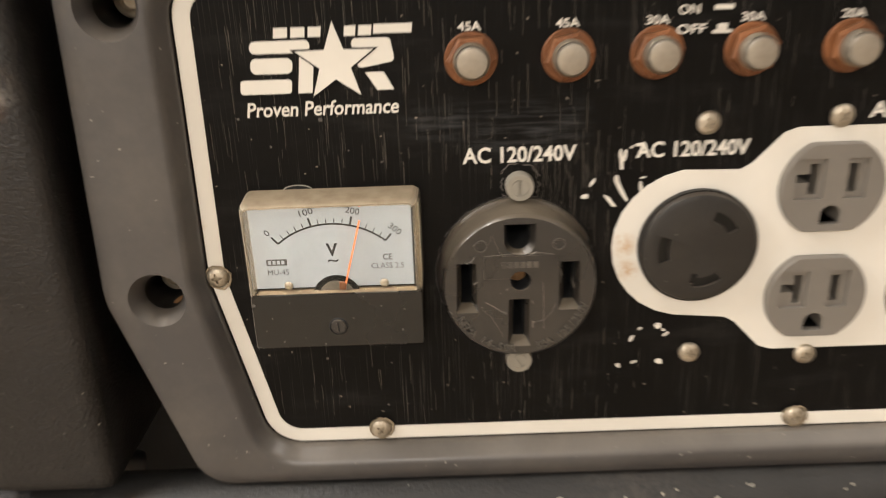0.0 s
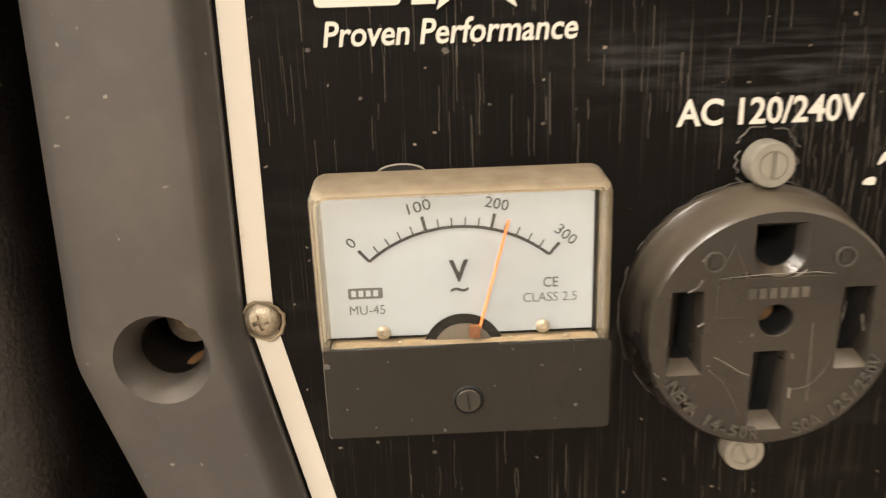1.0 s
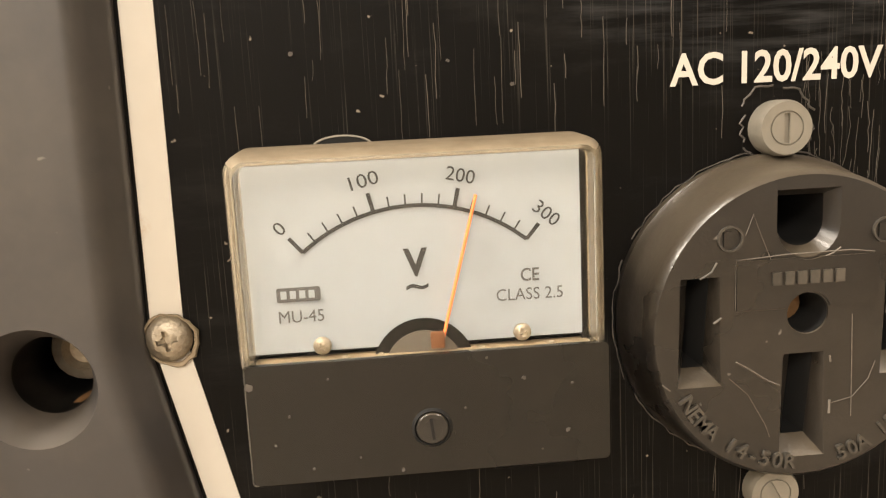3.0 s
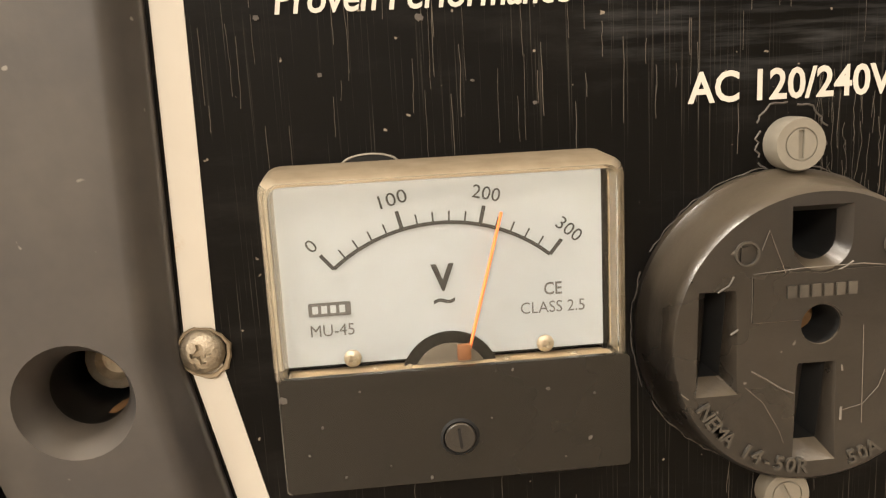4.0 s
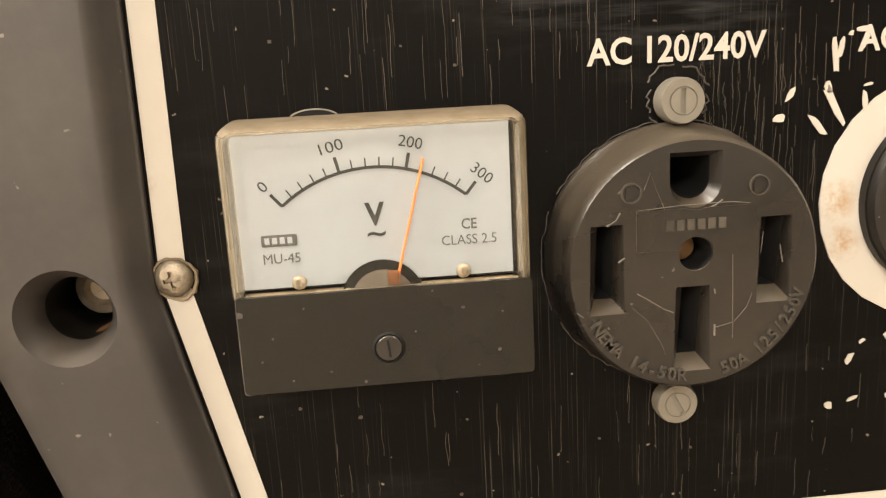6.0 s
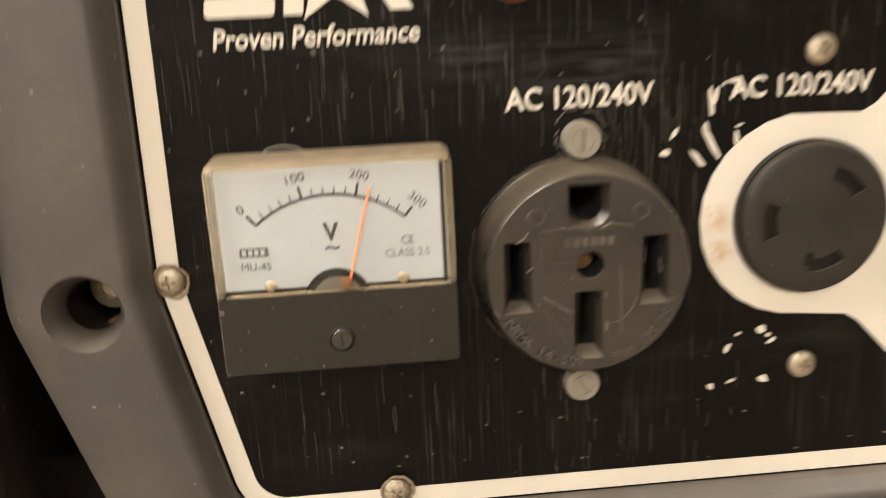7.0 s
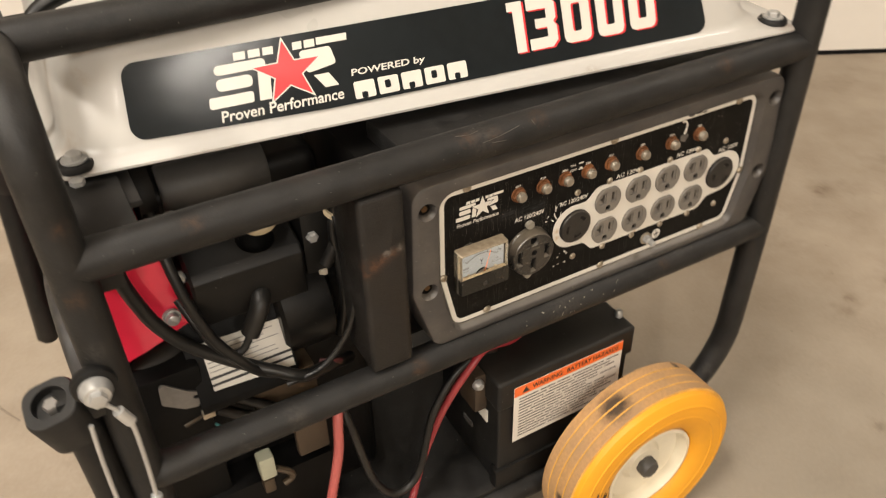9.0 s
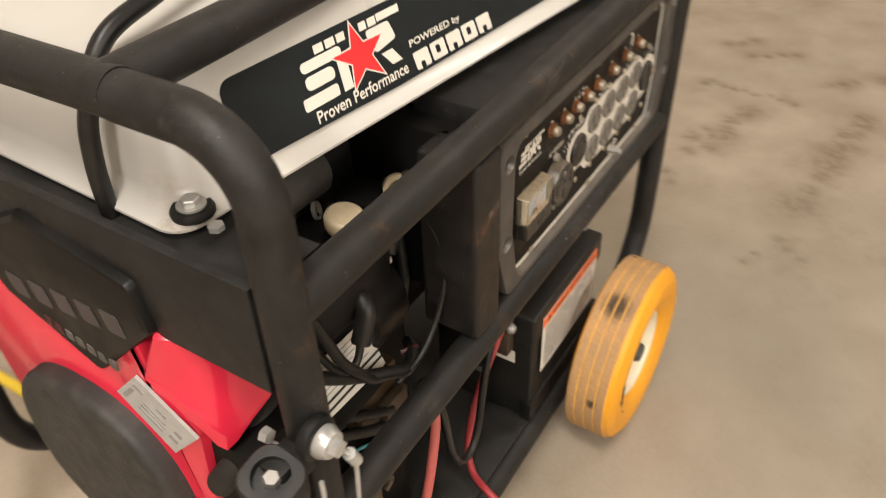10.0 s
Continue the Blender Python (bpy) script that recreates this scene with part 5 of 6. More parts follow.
AC, AR = (-0.0438, 0.4752), 0.0264
arc = bmesh.new()
n = 40
a0, a1 = radians(130), radians(50)
ring = [a0 + (a1 - a0) * k / n for k in range(n + 1)]
loft(arc, [[(AC[0] + r * math.cos(a), DY, AC[1] + r * math.sin(a)) for a in ring] for r in (AR - 0.0003, AR + 0.0003)], close=False)
part("scale_arc", arc, K, vm, smooth=False)
for k in range(16):
    a = a0 + (a1 - a0) * k / 15
    major = k % 5 == 0
    l, w = (0.0030, 0.0003) if major else (0.0018, 0.00013)
    part("tick", flat([(0, -w), (l, -w), (l, w), (0, w)], 0.0, 0.00005), K, vm, "", on_dial(AC[0] + AR * math.cos(a), AC[1] + AR * math.sin(a), 0.00005) @ Matrix.Rotation(a, 4, "Z"), smooth=False)
    if major:
        r = AR + 0.0050
        words(str(k * 20), 0, 0, 0.0014 if k == 0 else 0.0044, 0.0021, vm, K, bold=0.0, turn=math.degrees(a) - 90, base=on_dial(AC[0] + r * math.cos(a), AC[1] + r * math.sin(a), 0.00005))
words("V", 0, 0, 0.0037, 0.0044, vm, K, bold=0.03, base=on_dial(-0.0440, 0.4929, 0.00005))
words("~", 0, 0, 0.0034, 0.0010, vm, K, bold=0.02, base=on_dial(-0.0439, 0.4891, 0.00005))
words("MU-45", 0, 0, 0.0068, 0.0019, vm, M["ink_dial"], base=on_dial(-0.0617, 0.4857, 0.00005))
words("CE", 0, 0, 0.0029, 0.0021, vm, M["ink_dial"], bold=0.015, base=on_dial(-0.0265, 0.4899, 0.00005))
words("CLASS 2.5", 0, 0, 0.0104, 0.0019, vm, M["ink_dial"], base=on_dial(-0.0266, 0.4869, 0.00005))
part("maker_box", flat(round_poly([(-0.0033, -0.0011), (0.0033, -0.0011), (0.0033, 0.0011), (-0.0033, 0.0011)], 0.0003, 2), 0, 0.00005), M["ink_dial"], vm, "", on_dial(-0.0619, 0.4891, 0.00005), smooth=False)
for k in range(4):
    part("maker_bar", flat([(-0.0027 + k * 0.0014, -0.0006), (-0.0018 + k * 0.0014, -0.0006), (-0.0018 + k * 0.0014, 0.0006), (-0.0027 + k * 0.0014, 0.0006)], 0, 0.00005), M["dial"], vm, "", on_dial(-0.0619, 0.4891, 0.00012), smooth=False)
half = [(0.0079 * math.cos(radians(a)), 0.0079 * math.sin(radians(a))) for a in range(0, 181, 10)]
part("movement_ring", flat(half, 0, 0.0001), M["black"], vm, "", on_dial(-0.0435, 0.4763, 0.0002), smooth=False)
part("movement_disc", flat([(x * 0.76, y * 0.76) for x, y in half], 0, 0.0002), M["movement"], vm, "dull metal movement", on_dial(-0.0435, 0.4763, 0.0006), smooth=False)
tip, base = Vector((-0.0345, DY - 0.0012, 0.5028)), Vector((-0.0405, DY - 0.0012, 0.4808))
part("needle", sweep([base, tip], 0.00025, 8), M["needle"], vm, "thin orange needle")
part("needle_boss", box((-0.0424, DY - 0.0018, 0.4796), (-0.0402, DY - 0.0008, 0.4822), 0.0003), M["nut"], vm, "copper needle carrier")
for x in (-0.0589, -0.0280):
    part("dial_screw", pan_head(0.0014, 0.0009), M["steel"], vm, "", on_dial(x, 0.4809, 0.0) @ Matrix.Rotation(0.4, 4, "Z"))
for x in (-0.069, -0.0555, -0.050, -0.0345, -0.0235):
    part("rivet", lathe([(0, 0), (0.0007, 0), (0.0006, 0.0006), (0, 0.0008)], 10), M["steel"], vm, "", on_dial(x, 0.4786, 0.0004))
part("cutout_rim", sweep([(-0.0541 + 0.0046 * math.cos(radians(a)), PY - 0.0003, 0.5106 + 0.0017 * math.sin(radians(a))) for a in range(4, 177, 8)], 0.00020, 5), M["cap"], panel, "chipped edge of the cut-out", smooth=False)
part("cutout_gap", flat([(0.0040 * math.cos(radians(a)), 0.0014 * math.sin(radians(a))) for a in range(0, 181, 15)], 0, 0.0002), M["hole"], panel, "", on_panel(-0.0541, 0.5108, 0.0004), smooth=False)

# ---- writing on the tank decal ----
emblem(on_face(-0.177, 0.0304, 0.0009), 0.1262, M["ink_red"], tank, W, 0.89, W)
words("Proven Performance", 0, 0, 0.107, 0.0095, tank, W, bold=0.016, shear=0.15, base=on_face(-0.1795, 0.0062, 0.0009))
words("POWERED by", 0, 0, 0.070, 0.0075, tank, W, bold=0.02, shear=0.1, base=on_face(-0.081, 0.0210, 0.0009))
for k in range(5):
    w, h, x = 0.0192, 0.0150, -0.1160 + k * 0.0224
    part("maker_block", flat(round_poly([(x, -0.0015), (x + w, -0.0015), (x + w, -0.0015 + h), (x, -0.0015 + h)], 0.0015, 2), 0, 0.0002), W, tank, "", on_face(0, 0, 0.0009), smooth=False)
    part("maker_notch", flat(round_poly([(x + 0.0062, -0.0015 + (0.0048 if k % 2 else 0.0)), (x + 0.0116, -0.0015 + (0.0048 if k % 2 else 0.0)), (x + 0.0116, -0.0015 + (0.0117 if k % 2 else 0.0055)), (x + 0.0062, -0.0015 + (0.0117 if k % 2 else 0.0055))], 0.0012, 2), 0, 0.0002), M["decal"], tank, "", on_face(0, 0, 0.0011), smooth=False)


# the figures are cut from straight strokes with clipped corners
def figure(ch, x0, v0, w, h, t, material, lift, grow=0.0):
    a = 0.006
    outer = [(x0 - grow, v0 - grow), (x0 + w + grow, v0 - grow), (x0 + w + grow, v0 + h + grow), (x0 - grow, v0 + h + grow)]
    base = on_face(0, 0, lift)

    def put(pts):
        part("figure", flat(pts, 0, 0.0002), material, tank, "", base, smooth=False)

    if ch == "1":
        put([(x0 + w * 0.30 - grow, v0 - grow), (x0 + w * 0.30 + t + grow, v0 - grow), (x0 + w * 0.30 + t + grow, v0 + h + grow), (x0 - grow, v0 + h + grow), (x0 - grow, v0 + h - t * 0.8 - grow), (x0 + w * 0.30 - grow, v0 + h - t * 0.8 - grow)])
    elif ch == "3":
        put([(x0 - grow, v0 - grow), (x0 + w - a + grow, v0 - grow), (x0 + w + grow, v0 + a - grow), (x0 + w + grow, v0 + h * 0.42), (x0 + w - 0.003 + grow, v0 + h * 0.5), (x0 + w + grow, v0 + h * 0.58), (x0 + w + grow, v0 + h - a + grow), (x0 + w - a + grow, v0 + h + grow), (x0 - grow, v0 + h + grow), (x0 - grow, v0 + h - t - grow), (x0 + w - t - grow, v0 + h - t - grow), (x0 + w - t - grow, v0 + h * 0.5 + t * 0.42 + grow), (x0 + w * 0.25 - grow, v0 + h * 0.5 + t * 0.42 + grow), (x0 + w * 0.25 - grow, v0 + h * 0.5 - t * 0.42 - grow), (x0 + w - t - grow, v0 + h * 0.5 - t * 0.42 - grow), (x0 + w - t - grow, v0 + t + grow), (x0 - grow, v0 + t + grow)])
    else:
        o = round_poly(outer, a, 2)
        i = round_poly([(x0 + t + grow * -1, v0 + t - grow), (x0 + w - t + grow, v0 + t - grow), (x0 + w - t + grow, v0 + h - t + grow), (x0 + t - grow, v0 + h - t + grow)] if grow == 0 else [(x0 + t + grow, v0 + t + grow), (x0 + w - t - grow, v0 + t + grow), (x0 + w - t - grow, v0 + h - t - grow), (x0 + t + grow, v0 + h - t - grow)], 0.002, 2)
        bm = bmesh.new()
        loft(bm, [[(x, y, -0.0002) for x, y in o], [(x, y, 0) for x, y in o], [(x, y, 0) for x, y in i], [(x, y, -0.0002) for x, y in i]])
        part("figure", bm, material, tank, "", base, smooth=False)


for k, ch in enumerate("13000"):
    x = 0.041 + (0 if k == 0 else 0.020 + (k - 1) * 0.0372)
    w = 0.030 if k else 0.018
    figure(ch, x + 0.0022, 0.0088, w, 0.0465, 0.0102, M["ink_red"], 0.0009)
    figure(ch, x, 0.0100, w, 0.0465, 0.0102, W, 0.0012)

# bolts of the tank on rubber washers
for x, y in ((-0.352, 0.006), (0.354, 0.002), (-0.352, 0.330), (0.354, 0.330)):
    m = TANK @ Matrix.Translation((x, y, 0.0022))
    b = part("tank_bolt", lathe([(0, 0), (0.0155, 0), (0.0158, 0.003), (0.0140, 0.006), (0, 0.006)], 28), M["rubber"], gen, "tank bolt on a rubber washer", m)
    part("washer", lathe([(0, 0.006), (0.0105, 0.006), (0.0105, 0.0075), (0, 0.0075)], 24), M["sheet"], b, "", m)
    part("hex_head", lathe([(0, 0.0075), (0.0068, 0.0075), (0.0068, 0.0118), (0.0058, 0.0128), (0, 0.0128)], 6), M["sheet"], b, "zinc hexagon head", m @ Matrix.Rotation(0.3, 4, "Z"), angle=30)
# brackets that carry the tank
part("tank_bracket", box((-0.376, 0.050, 0.622), (-0.325, 0.125, 0.628), 0.002), M["frame"], gen)
part("tank_bracket", box((-0.385, 0.040, 0.56), (-0.355, 0.046, 0.628), 0.001), M["frame"], gen)
part("tank_bracket", box((0.318, 0.0, 0.627), (0.366, 0.09, 0.634), 0.002), M["frame"], gen)
part("bracket_bolt", lathe([(0, 0), (0.006, 0), (0.006, 0.004), (0, 0.005)], 6), M["sheet"], gen, "", pose(-0.365, 0.078, 0.640))
part("end_flange", box((-0.398, 0.014, 0.627), (-0.335, 0.515, 0.632), 0.001), M["frame"], gen)
part("end_plate", box((-0.404, 0.014, 0.548), (-0.396, 0.515, 0.643), 0.002), M["frame"], gen, "flat black plate across the frame end")

# control box behind the panel
part("control_box", box((-0.140, 0.034, 0.42), (0.340, 0.20, 0.606), 0.004), M["engine"], gen)
lidpts = round_poly([(-0.112, 0.018), (0.181, 0.018), (0.184, 0.030), (0.180, 0.044), (-0.098, 0.100), (-0.114, 0.088)], 0.004, 3)
part("box_lid", loft(bmesh.new(), [[(x, y, 0.606) for x, y in lidpts], [(x, y, 0.622) for x, y in lidpts], [(x + 0.001, y + 0.001, 0.624) for x, y in lidpts]], True, True), M["frame"], gen)
part("box_lid", box((0.186, 0.018, 0.606), (0.345, 0.060, 0.616), 0.002), M["frame"], gen)

# ---- engine ----
vc = [(0.064, 0.470), (0.060, 0.522), (0.066, 0.530), (0.130, 0.548), (0.150, 0.540), (0.150, 0.470)]
vcover = loft(bmesh.new(), [[(x, y + i, z - i) for y, z in round_poly(vc, 0.004, 3)] for x, i in ((-0.306, 0.003), (-0.303, 0.0), (-0.202, 0.0), (-0.199, 0.003))], True, True)
part("valve_cover", cut(vcover, [lathe([(0, 0.503), (0.016, 0.503), (0.018, 0.52), (0.018, 0.56), (0, 0.56)], 28, Matrix.Translation((-0.236, 0.086, 0)))]), M["black"], gen, "black plastic engine top cover with a round notch")
part("engine_block", box((-0.33, 0.10, 0.13), (-0.13, 0.42, 0.46), 0.015, segs=3), M["engine"], gen, "dark greasy engine block")
part("engine_top", box((-0.32, 0.13, 0.45), (-0.15, 0.40, 0.585), 0.015, segs=3), M["black"], gen, "black engine housing")
part("cover_bolt", lathe([(0, 0), (0.006, 0), (0.006, 0.005), (0.004, 0.007), (0, 0.007)], 6), M["sheet"], gen, "bright zinc bolt", Matrix.Translation((-0.182, 0.086, 0.518)) @ FRONT)
part("cover_bolt", lathe([(0, 0), (0.006, 0), (0.006, 0.005), (0.004, 0.007), (0, 0.007)], 6), M["sheet"], gen, "bright zinc bolt", Matrix.Translation((-0.311, 0.078, 0.526)) @ FRONT)
part("side_flange", box((-0.192, 0.085, 0.470), (-0.150, 0.130, 0.545), 0.006), M["black"], gen)
# shroud with the rating label, and the drum beside it
shroud = part("shroud", loft(bmesh.new(), [[(x, y, z) for y, z in round_poly([(0.0545, 0.370), (0.0575, 0.380), (0.0978, 0.462), (0.14, 0.47), (0.14, 0.375)], 0.006, 3)] for x in (-0.325, -0.224)], True, True), M["engine"], gen, "sloped metal engine shroud")
drum = lathe([(0, -0.038), (0.050, -0.038), (0.054, -0.034), (0.0545, 0.010), (0.053, 0.016), (0.046, 0.020), (0.02, 0.022), (0, 0.022)], 40)
part("drum", drum, M["black"], gen, "black ribbed drum", Matrix.Translation((-0.192, 0.116, 0.428)) @ Matrix.Rotation(radians(90), 4, "Y"))
LAB = Matrix.Translation((-0.268, 0.0795, 0.4285)) @ Matrix.Rotation(radians(90 - 26), 4, "X")
part("rating_label", flat([(-0.0415, -0.040), (0.0415, -0.044), (0.0415, 0.008), (-0.0415, 0.010)], 0.0012, 0.0008), M["paper"], shroud, "scuffed white rating label", LAB, smooth=False)
for k in range(6):
    w = (0.070, 0.060, 0.074, 0.052, 0.068)[k % 5]
    v = 0.0035 - k * 0.0048
    part("print_bar", flat([(-0.040, v), (-0.040 + w, v), (-0.040 + w, v - 0.0009), (-0.040, v - 0.0009)], 0.0016, 0.0002), M["foil_print"], shroud, "", LAB, smooth=False)
for v in (-0.0285, -0.0355):
    part("print_bar", flat([(-0.0415, v), (0.0415, v), (0.0415, v + 0.0026), (-0.0415, v + 0.0026)], 0.0017, 0.0002), M["ink_black"], shroud, "", LAB, smooth=False)
part("plug_cap", sweep(smooth_path([(-0.244, 0.070, 0.488), (-0.248, 0.058, 0.486), (-0.254, 0.053, 0.476), (-0.265, 0.053, 0.455)], 5), 0.0092, 14), M["cable"], gen, "black rubber spark plug cap")
part("plug_collar", lathe([(0, 0), (0.012, 0), (0.012, 0.004), (0.009, 0.007), (0, 0.007)], 24), M["rubber"], gen, "", Matrix.Translation((-0.243, 0.078, 0.488)) @ FRONT)
part("paper_scrap", box((-0.180, 0.083, 0.468), (-0.171, 0.086, 0.475), 0.001), M["knob"], gen, "", pose(0, 0, 0), smooth=False)


def cord(points, r, material, name="cable", label="", segs=10):
    return part(name, sweep(smooth_path(points, 8), r, segs), material, gen, label)


cord([(-0.265, 0.053, 0.455), (-0.272, 0.052, 0.443), (-0.280, 0.052, 0.438), (-0.290, 0.054, 0.440), (-0.300, 0.058, 0.453), (-0.310, 0.064, 0.478), (-0.318, 0.08, 0.50)], 0.0038, M["cable"], label="black ignition lead")
cord([(-0.362, 0.085, 0.595), (-0.360, 0.066, 0.570), (-0.3581, 0.062, 0.549), (-0.3524, 0.063, 0.524), (-0.3441, 0.063, 0.498), (-0.3319, 0.062, 0.475), (-0.3179, 0.061, 0.456), (-0.2959, 0.057, 0.436), (-0.273, 0.050, 0.420), (-0.2501, 0.040, 0.4085), (-0.2258, 0.034, 0.395), (-0.195, 0.05, 0.380), (-0.16, 0.08, 0.35)], 0.0066, M["cable"], label="thick black cable")
cord([(-0.320, 0.090, 0.590), (-0.319, 0.070, 0.556), (-0.314, 0.056, 0.520), (-0.306, 0.050, 0.488), (-0.297, 0.047, 0.462), (-0.282, 0.043, 0.437), (-0.264, 0.043, 0.412), (-0.23, 0.044, 0.392)], 0.0050, M["cable"])
cord([(-0.245, 0.032, 0.394), (-0.207, 0.028, 0.404), (-0.178, 0.026, 0.438), (-0.166, 0.026, 0.480), (-0.168, 0.034, 0.52), (-0.165, 0.06, 0.55)], 0.0030, M["cable"], label="thin black wire")
cord([(-0.154, 0.088, 0.545), (-0.156, 0.086, 0.53), (-0.160, 0.085, 0.52), (-0.158, 0.08, 0.44), (-0.165, 0.09, 0.38)], 0.0055, M["cable"])
cord([(-0.31, 0.07, 0.36), (-0.27, 0.055, 0.335), (-0.25, 0.05, 0.325)], 0.006, M["cable"])
cord([(-0.318, 0.052, 0.360), (-0.307, 0.045, 0.351), (-0.289, 0.045, 0.339), (-0.270, 0.045, 0.327), (-0.258, 0.052, 0.320)], 0.0015, M["wire_blue"], label="thin cyan wire")
cord([(-0.30, 0.07, 0.375), (-0.26, 0.055, 0.350), (-0.235, 0.05, 0.335)], 0.005, M["cable"])
# air filter tube below the tank, cream filter, fittings
part("air_tube", lathe([(0, -0.05), (0.022, -0.05), (0.024, -0.047), (0.024, 0.047), (0.022, 0.05), (0, 0.05)], 28), M["tube_grey"], gen, "grey metal tube under the tank", Matrix.Translation((-0.252, 0.140, 0.578)) @ Matrix.Rotation(radians(90), 4, "Y") @ Matrix.Rotation(0.05, 4, "X"))
part("tube_mouth", lathe([(0, 0), (0.028, 0), (0.030, 0.006), (0.027, 0.016), (0, 0.016)], 28), M["rubber"], gen, "", Matrix.Translation((-0.323, 0.150, 0.580)) @ Matrix.Rotation(radians(90), 4, "Y"))
part("fuel_filter", lathe([(0, -0.008), (0.016, -0.008), (0.0195, -0.004), (0.0205, 0.006), (0.0190, 0.0100), (0.0165, 0.0115), (0.0158, 0.0108), (0.004, 0.0112), (0, 0.0118)], 28), M["tan"], gen, "cream plastic fuel filter", pose(-0.231, 0.084, 0.5555, 10, 0, 0) @ Matrix.Scale(0.88, 4))
part("hose_ring", lathe([(0.0095, -0.004), (0.0135, -0.004), (0.014, 0.004), (0.0095, 0.004), (0.0095, -0.004)], 24), M["tan"], gen, "tan ring clip", Matrix.Translation((-0.155, 0.082, 0.546)) @ Vector((-0.65, -0.7, 0.25)).to_track_quat("Z", "Y").to_matrix().to_4x4())
part("pipe_fitting", lathe([(0, 0), (0.009, 0), (0.009, 0.014), (0.012, 0.016), (0.012, 0.022), (0.007, 0.026), (0.007, 0.04), (0, 0.04)], 12), M["brown_cast"], gen, "dull brass pipe fitting", pose(-0.148, 0.080, 0.520, 10, 0, 0))
cord([(-0.150, 0.095, 0.548), (-0.152, 0.092, 0.525), (-0.160, 0.086, 0.500), (-0.172, 0.085, 0.480)], 0.0075, M["rubber"], "hose_sleeve")
part("lifting_eye", lathe([(0.0050, -0.003), (0.0105, -0.003), (0.0112, 0.0), (0.0105, 0.003), (0.0050, 0.003), (0.0050, -0.003)], 20), M["plate"], gen, "small steel eye", Matrix.Translation((-0.302, 0.100, 0.568)) @ Vector((-0.45, -0.75, 0.4)).to_track_quat("Z", "Y").to_matrix().to_4x4())
part("hose_clip", lathe([(0.0064, -0.002), (0.0084, -0.002), (0.0084, 0.002), (0.0064, 0.002), (0.0064, -0.002)], 16), M["sheet"], gen, "", pose(-0.225, 0.120, 0.551, 60, 60, 0))
# throttle box, lever plate and linkage
tb = cut(loft(bmesh.new(), [[(x, y, z) for x, z in round_poly([(-0.398, 0.362), (-0.356, 0.356), (-0.345, 0.415), (-0.352, 0.426), (-0.388, 0.414)], 0.006, 3)] for y in (0.070, 0.073, 0.115)], True, True),
         [box((-0.366, 0.05, 0.376), (-0.362, 0.074, 0.410))])
part("throttle_box", tb, M["grubby"], gen, "black throttle box")
part("lever_plate", cut(prism(round_poly([(-0.359, 0.395), (-0.340, 0.380), (-0.327, 0.377), (-0.320, 0.385), (-0.321, 0.394), (-0.334, 0.402), (-0.357, 0.424)], 0.004, 3), 0.066, 0.069), [lathe([(0, -0.1), (0.0025, -0.1), (0.0025, 0.1), (0, 0.1)], 12, Matrix.Translation((-0.327, 0.06, 0.3905)) @ FRONT)]), M["plate"], gen, "bare zinc lever plate")
part("linkage", sweep([(-0.345, 0.068, 0.356), (-0.320, 0.068, 0.362), (-0.28, 0.066, 0.366), (-0.23, 0.066, 0.374)], 0.0022, 8), M["alu"], gen)
part("linkage_nut", lathe([(0, -0.006), (0.006, -0.006), (0.006, 0.006), (0, 0.006)], 6), M["steel"], gen, "", pose(-0.320, 0.068, 0.362, 0, 90, 0))
part("intake_hose", sweep(smooth_path([(-0.402, 0.112, 0.372), (-0.395, 0.100, 0.392), (-0.380, 0.096, 0.408), (-0.360, 0.099, 0.418), (-0.336, 0.104, 0.422), (-0.31, 0.12, 0.412)], 6), 0.0135, 16), M["grubby"], gen, "dusty black rubber hose")
part("carburettor", box((-0.275, 0.062, 0.335), (-0.205, 0.11, 0.378), 0.006), M["alu"], gen, "brown stained metal casting")
part("carburettor_bowl", lathe([(0, 0), (0.022, 0), (0.024, 0.02), (0.018, 0.032), (0, 0.032)], 20), M["alu"], gen, "", pose(-0.245, 0.085, 0.315))
con = part("wire_connector", box((-0.289, 0.038, 0.264), (-0.272, 0.054, 0.296), 0.003), M["pale_green"], gen, "pale plastic wire connector")
part("connector_pins", box((-0.288, 0.040, 0.240), (-0.276, 0.054, 0.260), 0.002), M["alu"], con)
part("drain_tap", sweep(smooth_path([(-0.270, 0.05, 0.262), (-0.258, 0.045, 0.255), (-0.256, 0.045, 0.245), (-0.266, 0.045, 0.24)], 5), 0.004, 8), M["alu"], gen)
part("lower_bracket", box((-0.242, 0.05, 0.262), (-0.206, 0.062, 0.345), 0.003), M["brown_cast"], gen)
part("side_cover", box((-0.398, 0.068, 0.22), (-0.316, 0.13, 0.427), 0.006), M["engine"], gen, "dark greasy side cover")
part("engine_sump", box((-0.36, 0.06, 0.115), (-0.20, 0.40, 0.24), 0.01), M["engine"], gen)
part("alternator", lathe([(0, -0.16), (0.12, -0.16), (0.13, -0.15), (0.13, 0.16), (0.12, 0.17), (0, 0.17)], 40), M["engine"], gen, "large dark alternator barrel", Matrix.Translation((0.05, 0.27, 0.34)) @ Matrix.Rotation(radians(90), 4, "Y"))
part("red_wire_end", sweep(smooth_path([(-0.20, 0.06, 0.380), (-0.190, 0.052, 0.381), (-0.18, 0.056, 0.374)], 5), 0.0034, 8), M["fuse_red"], gen)

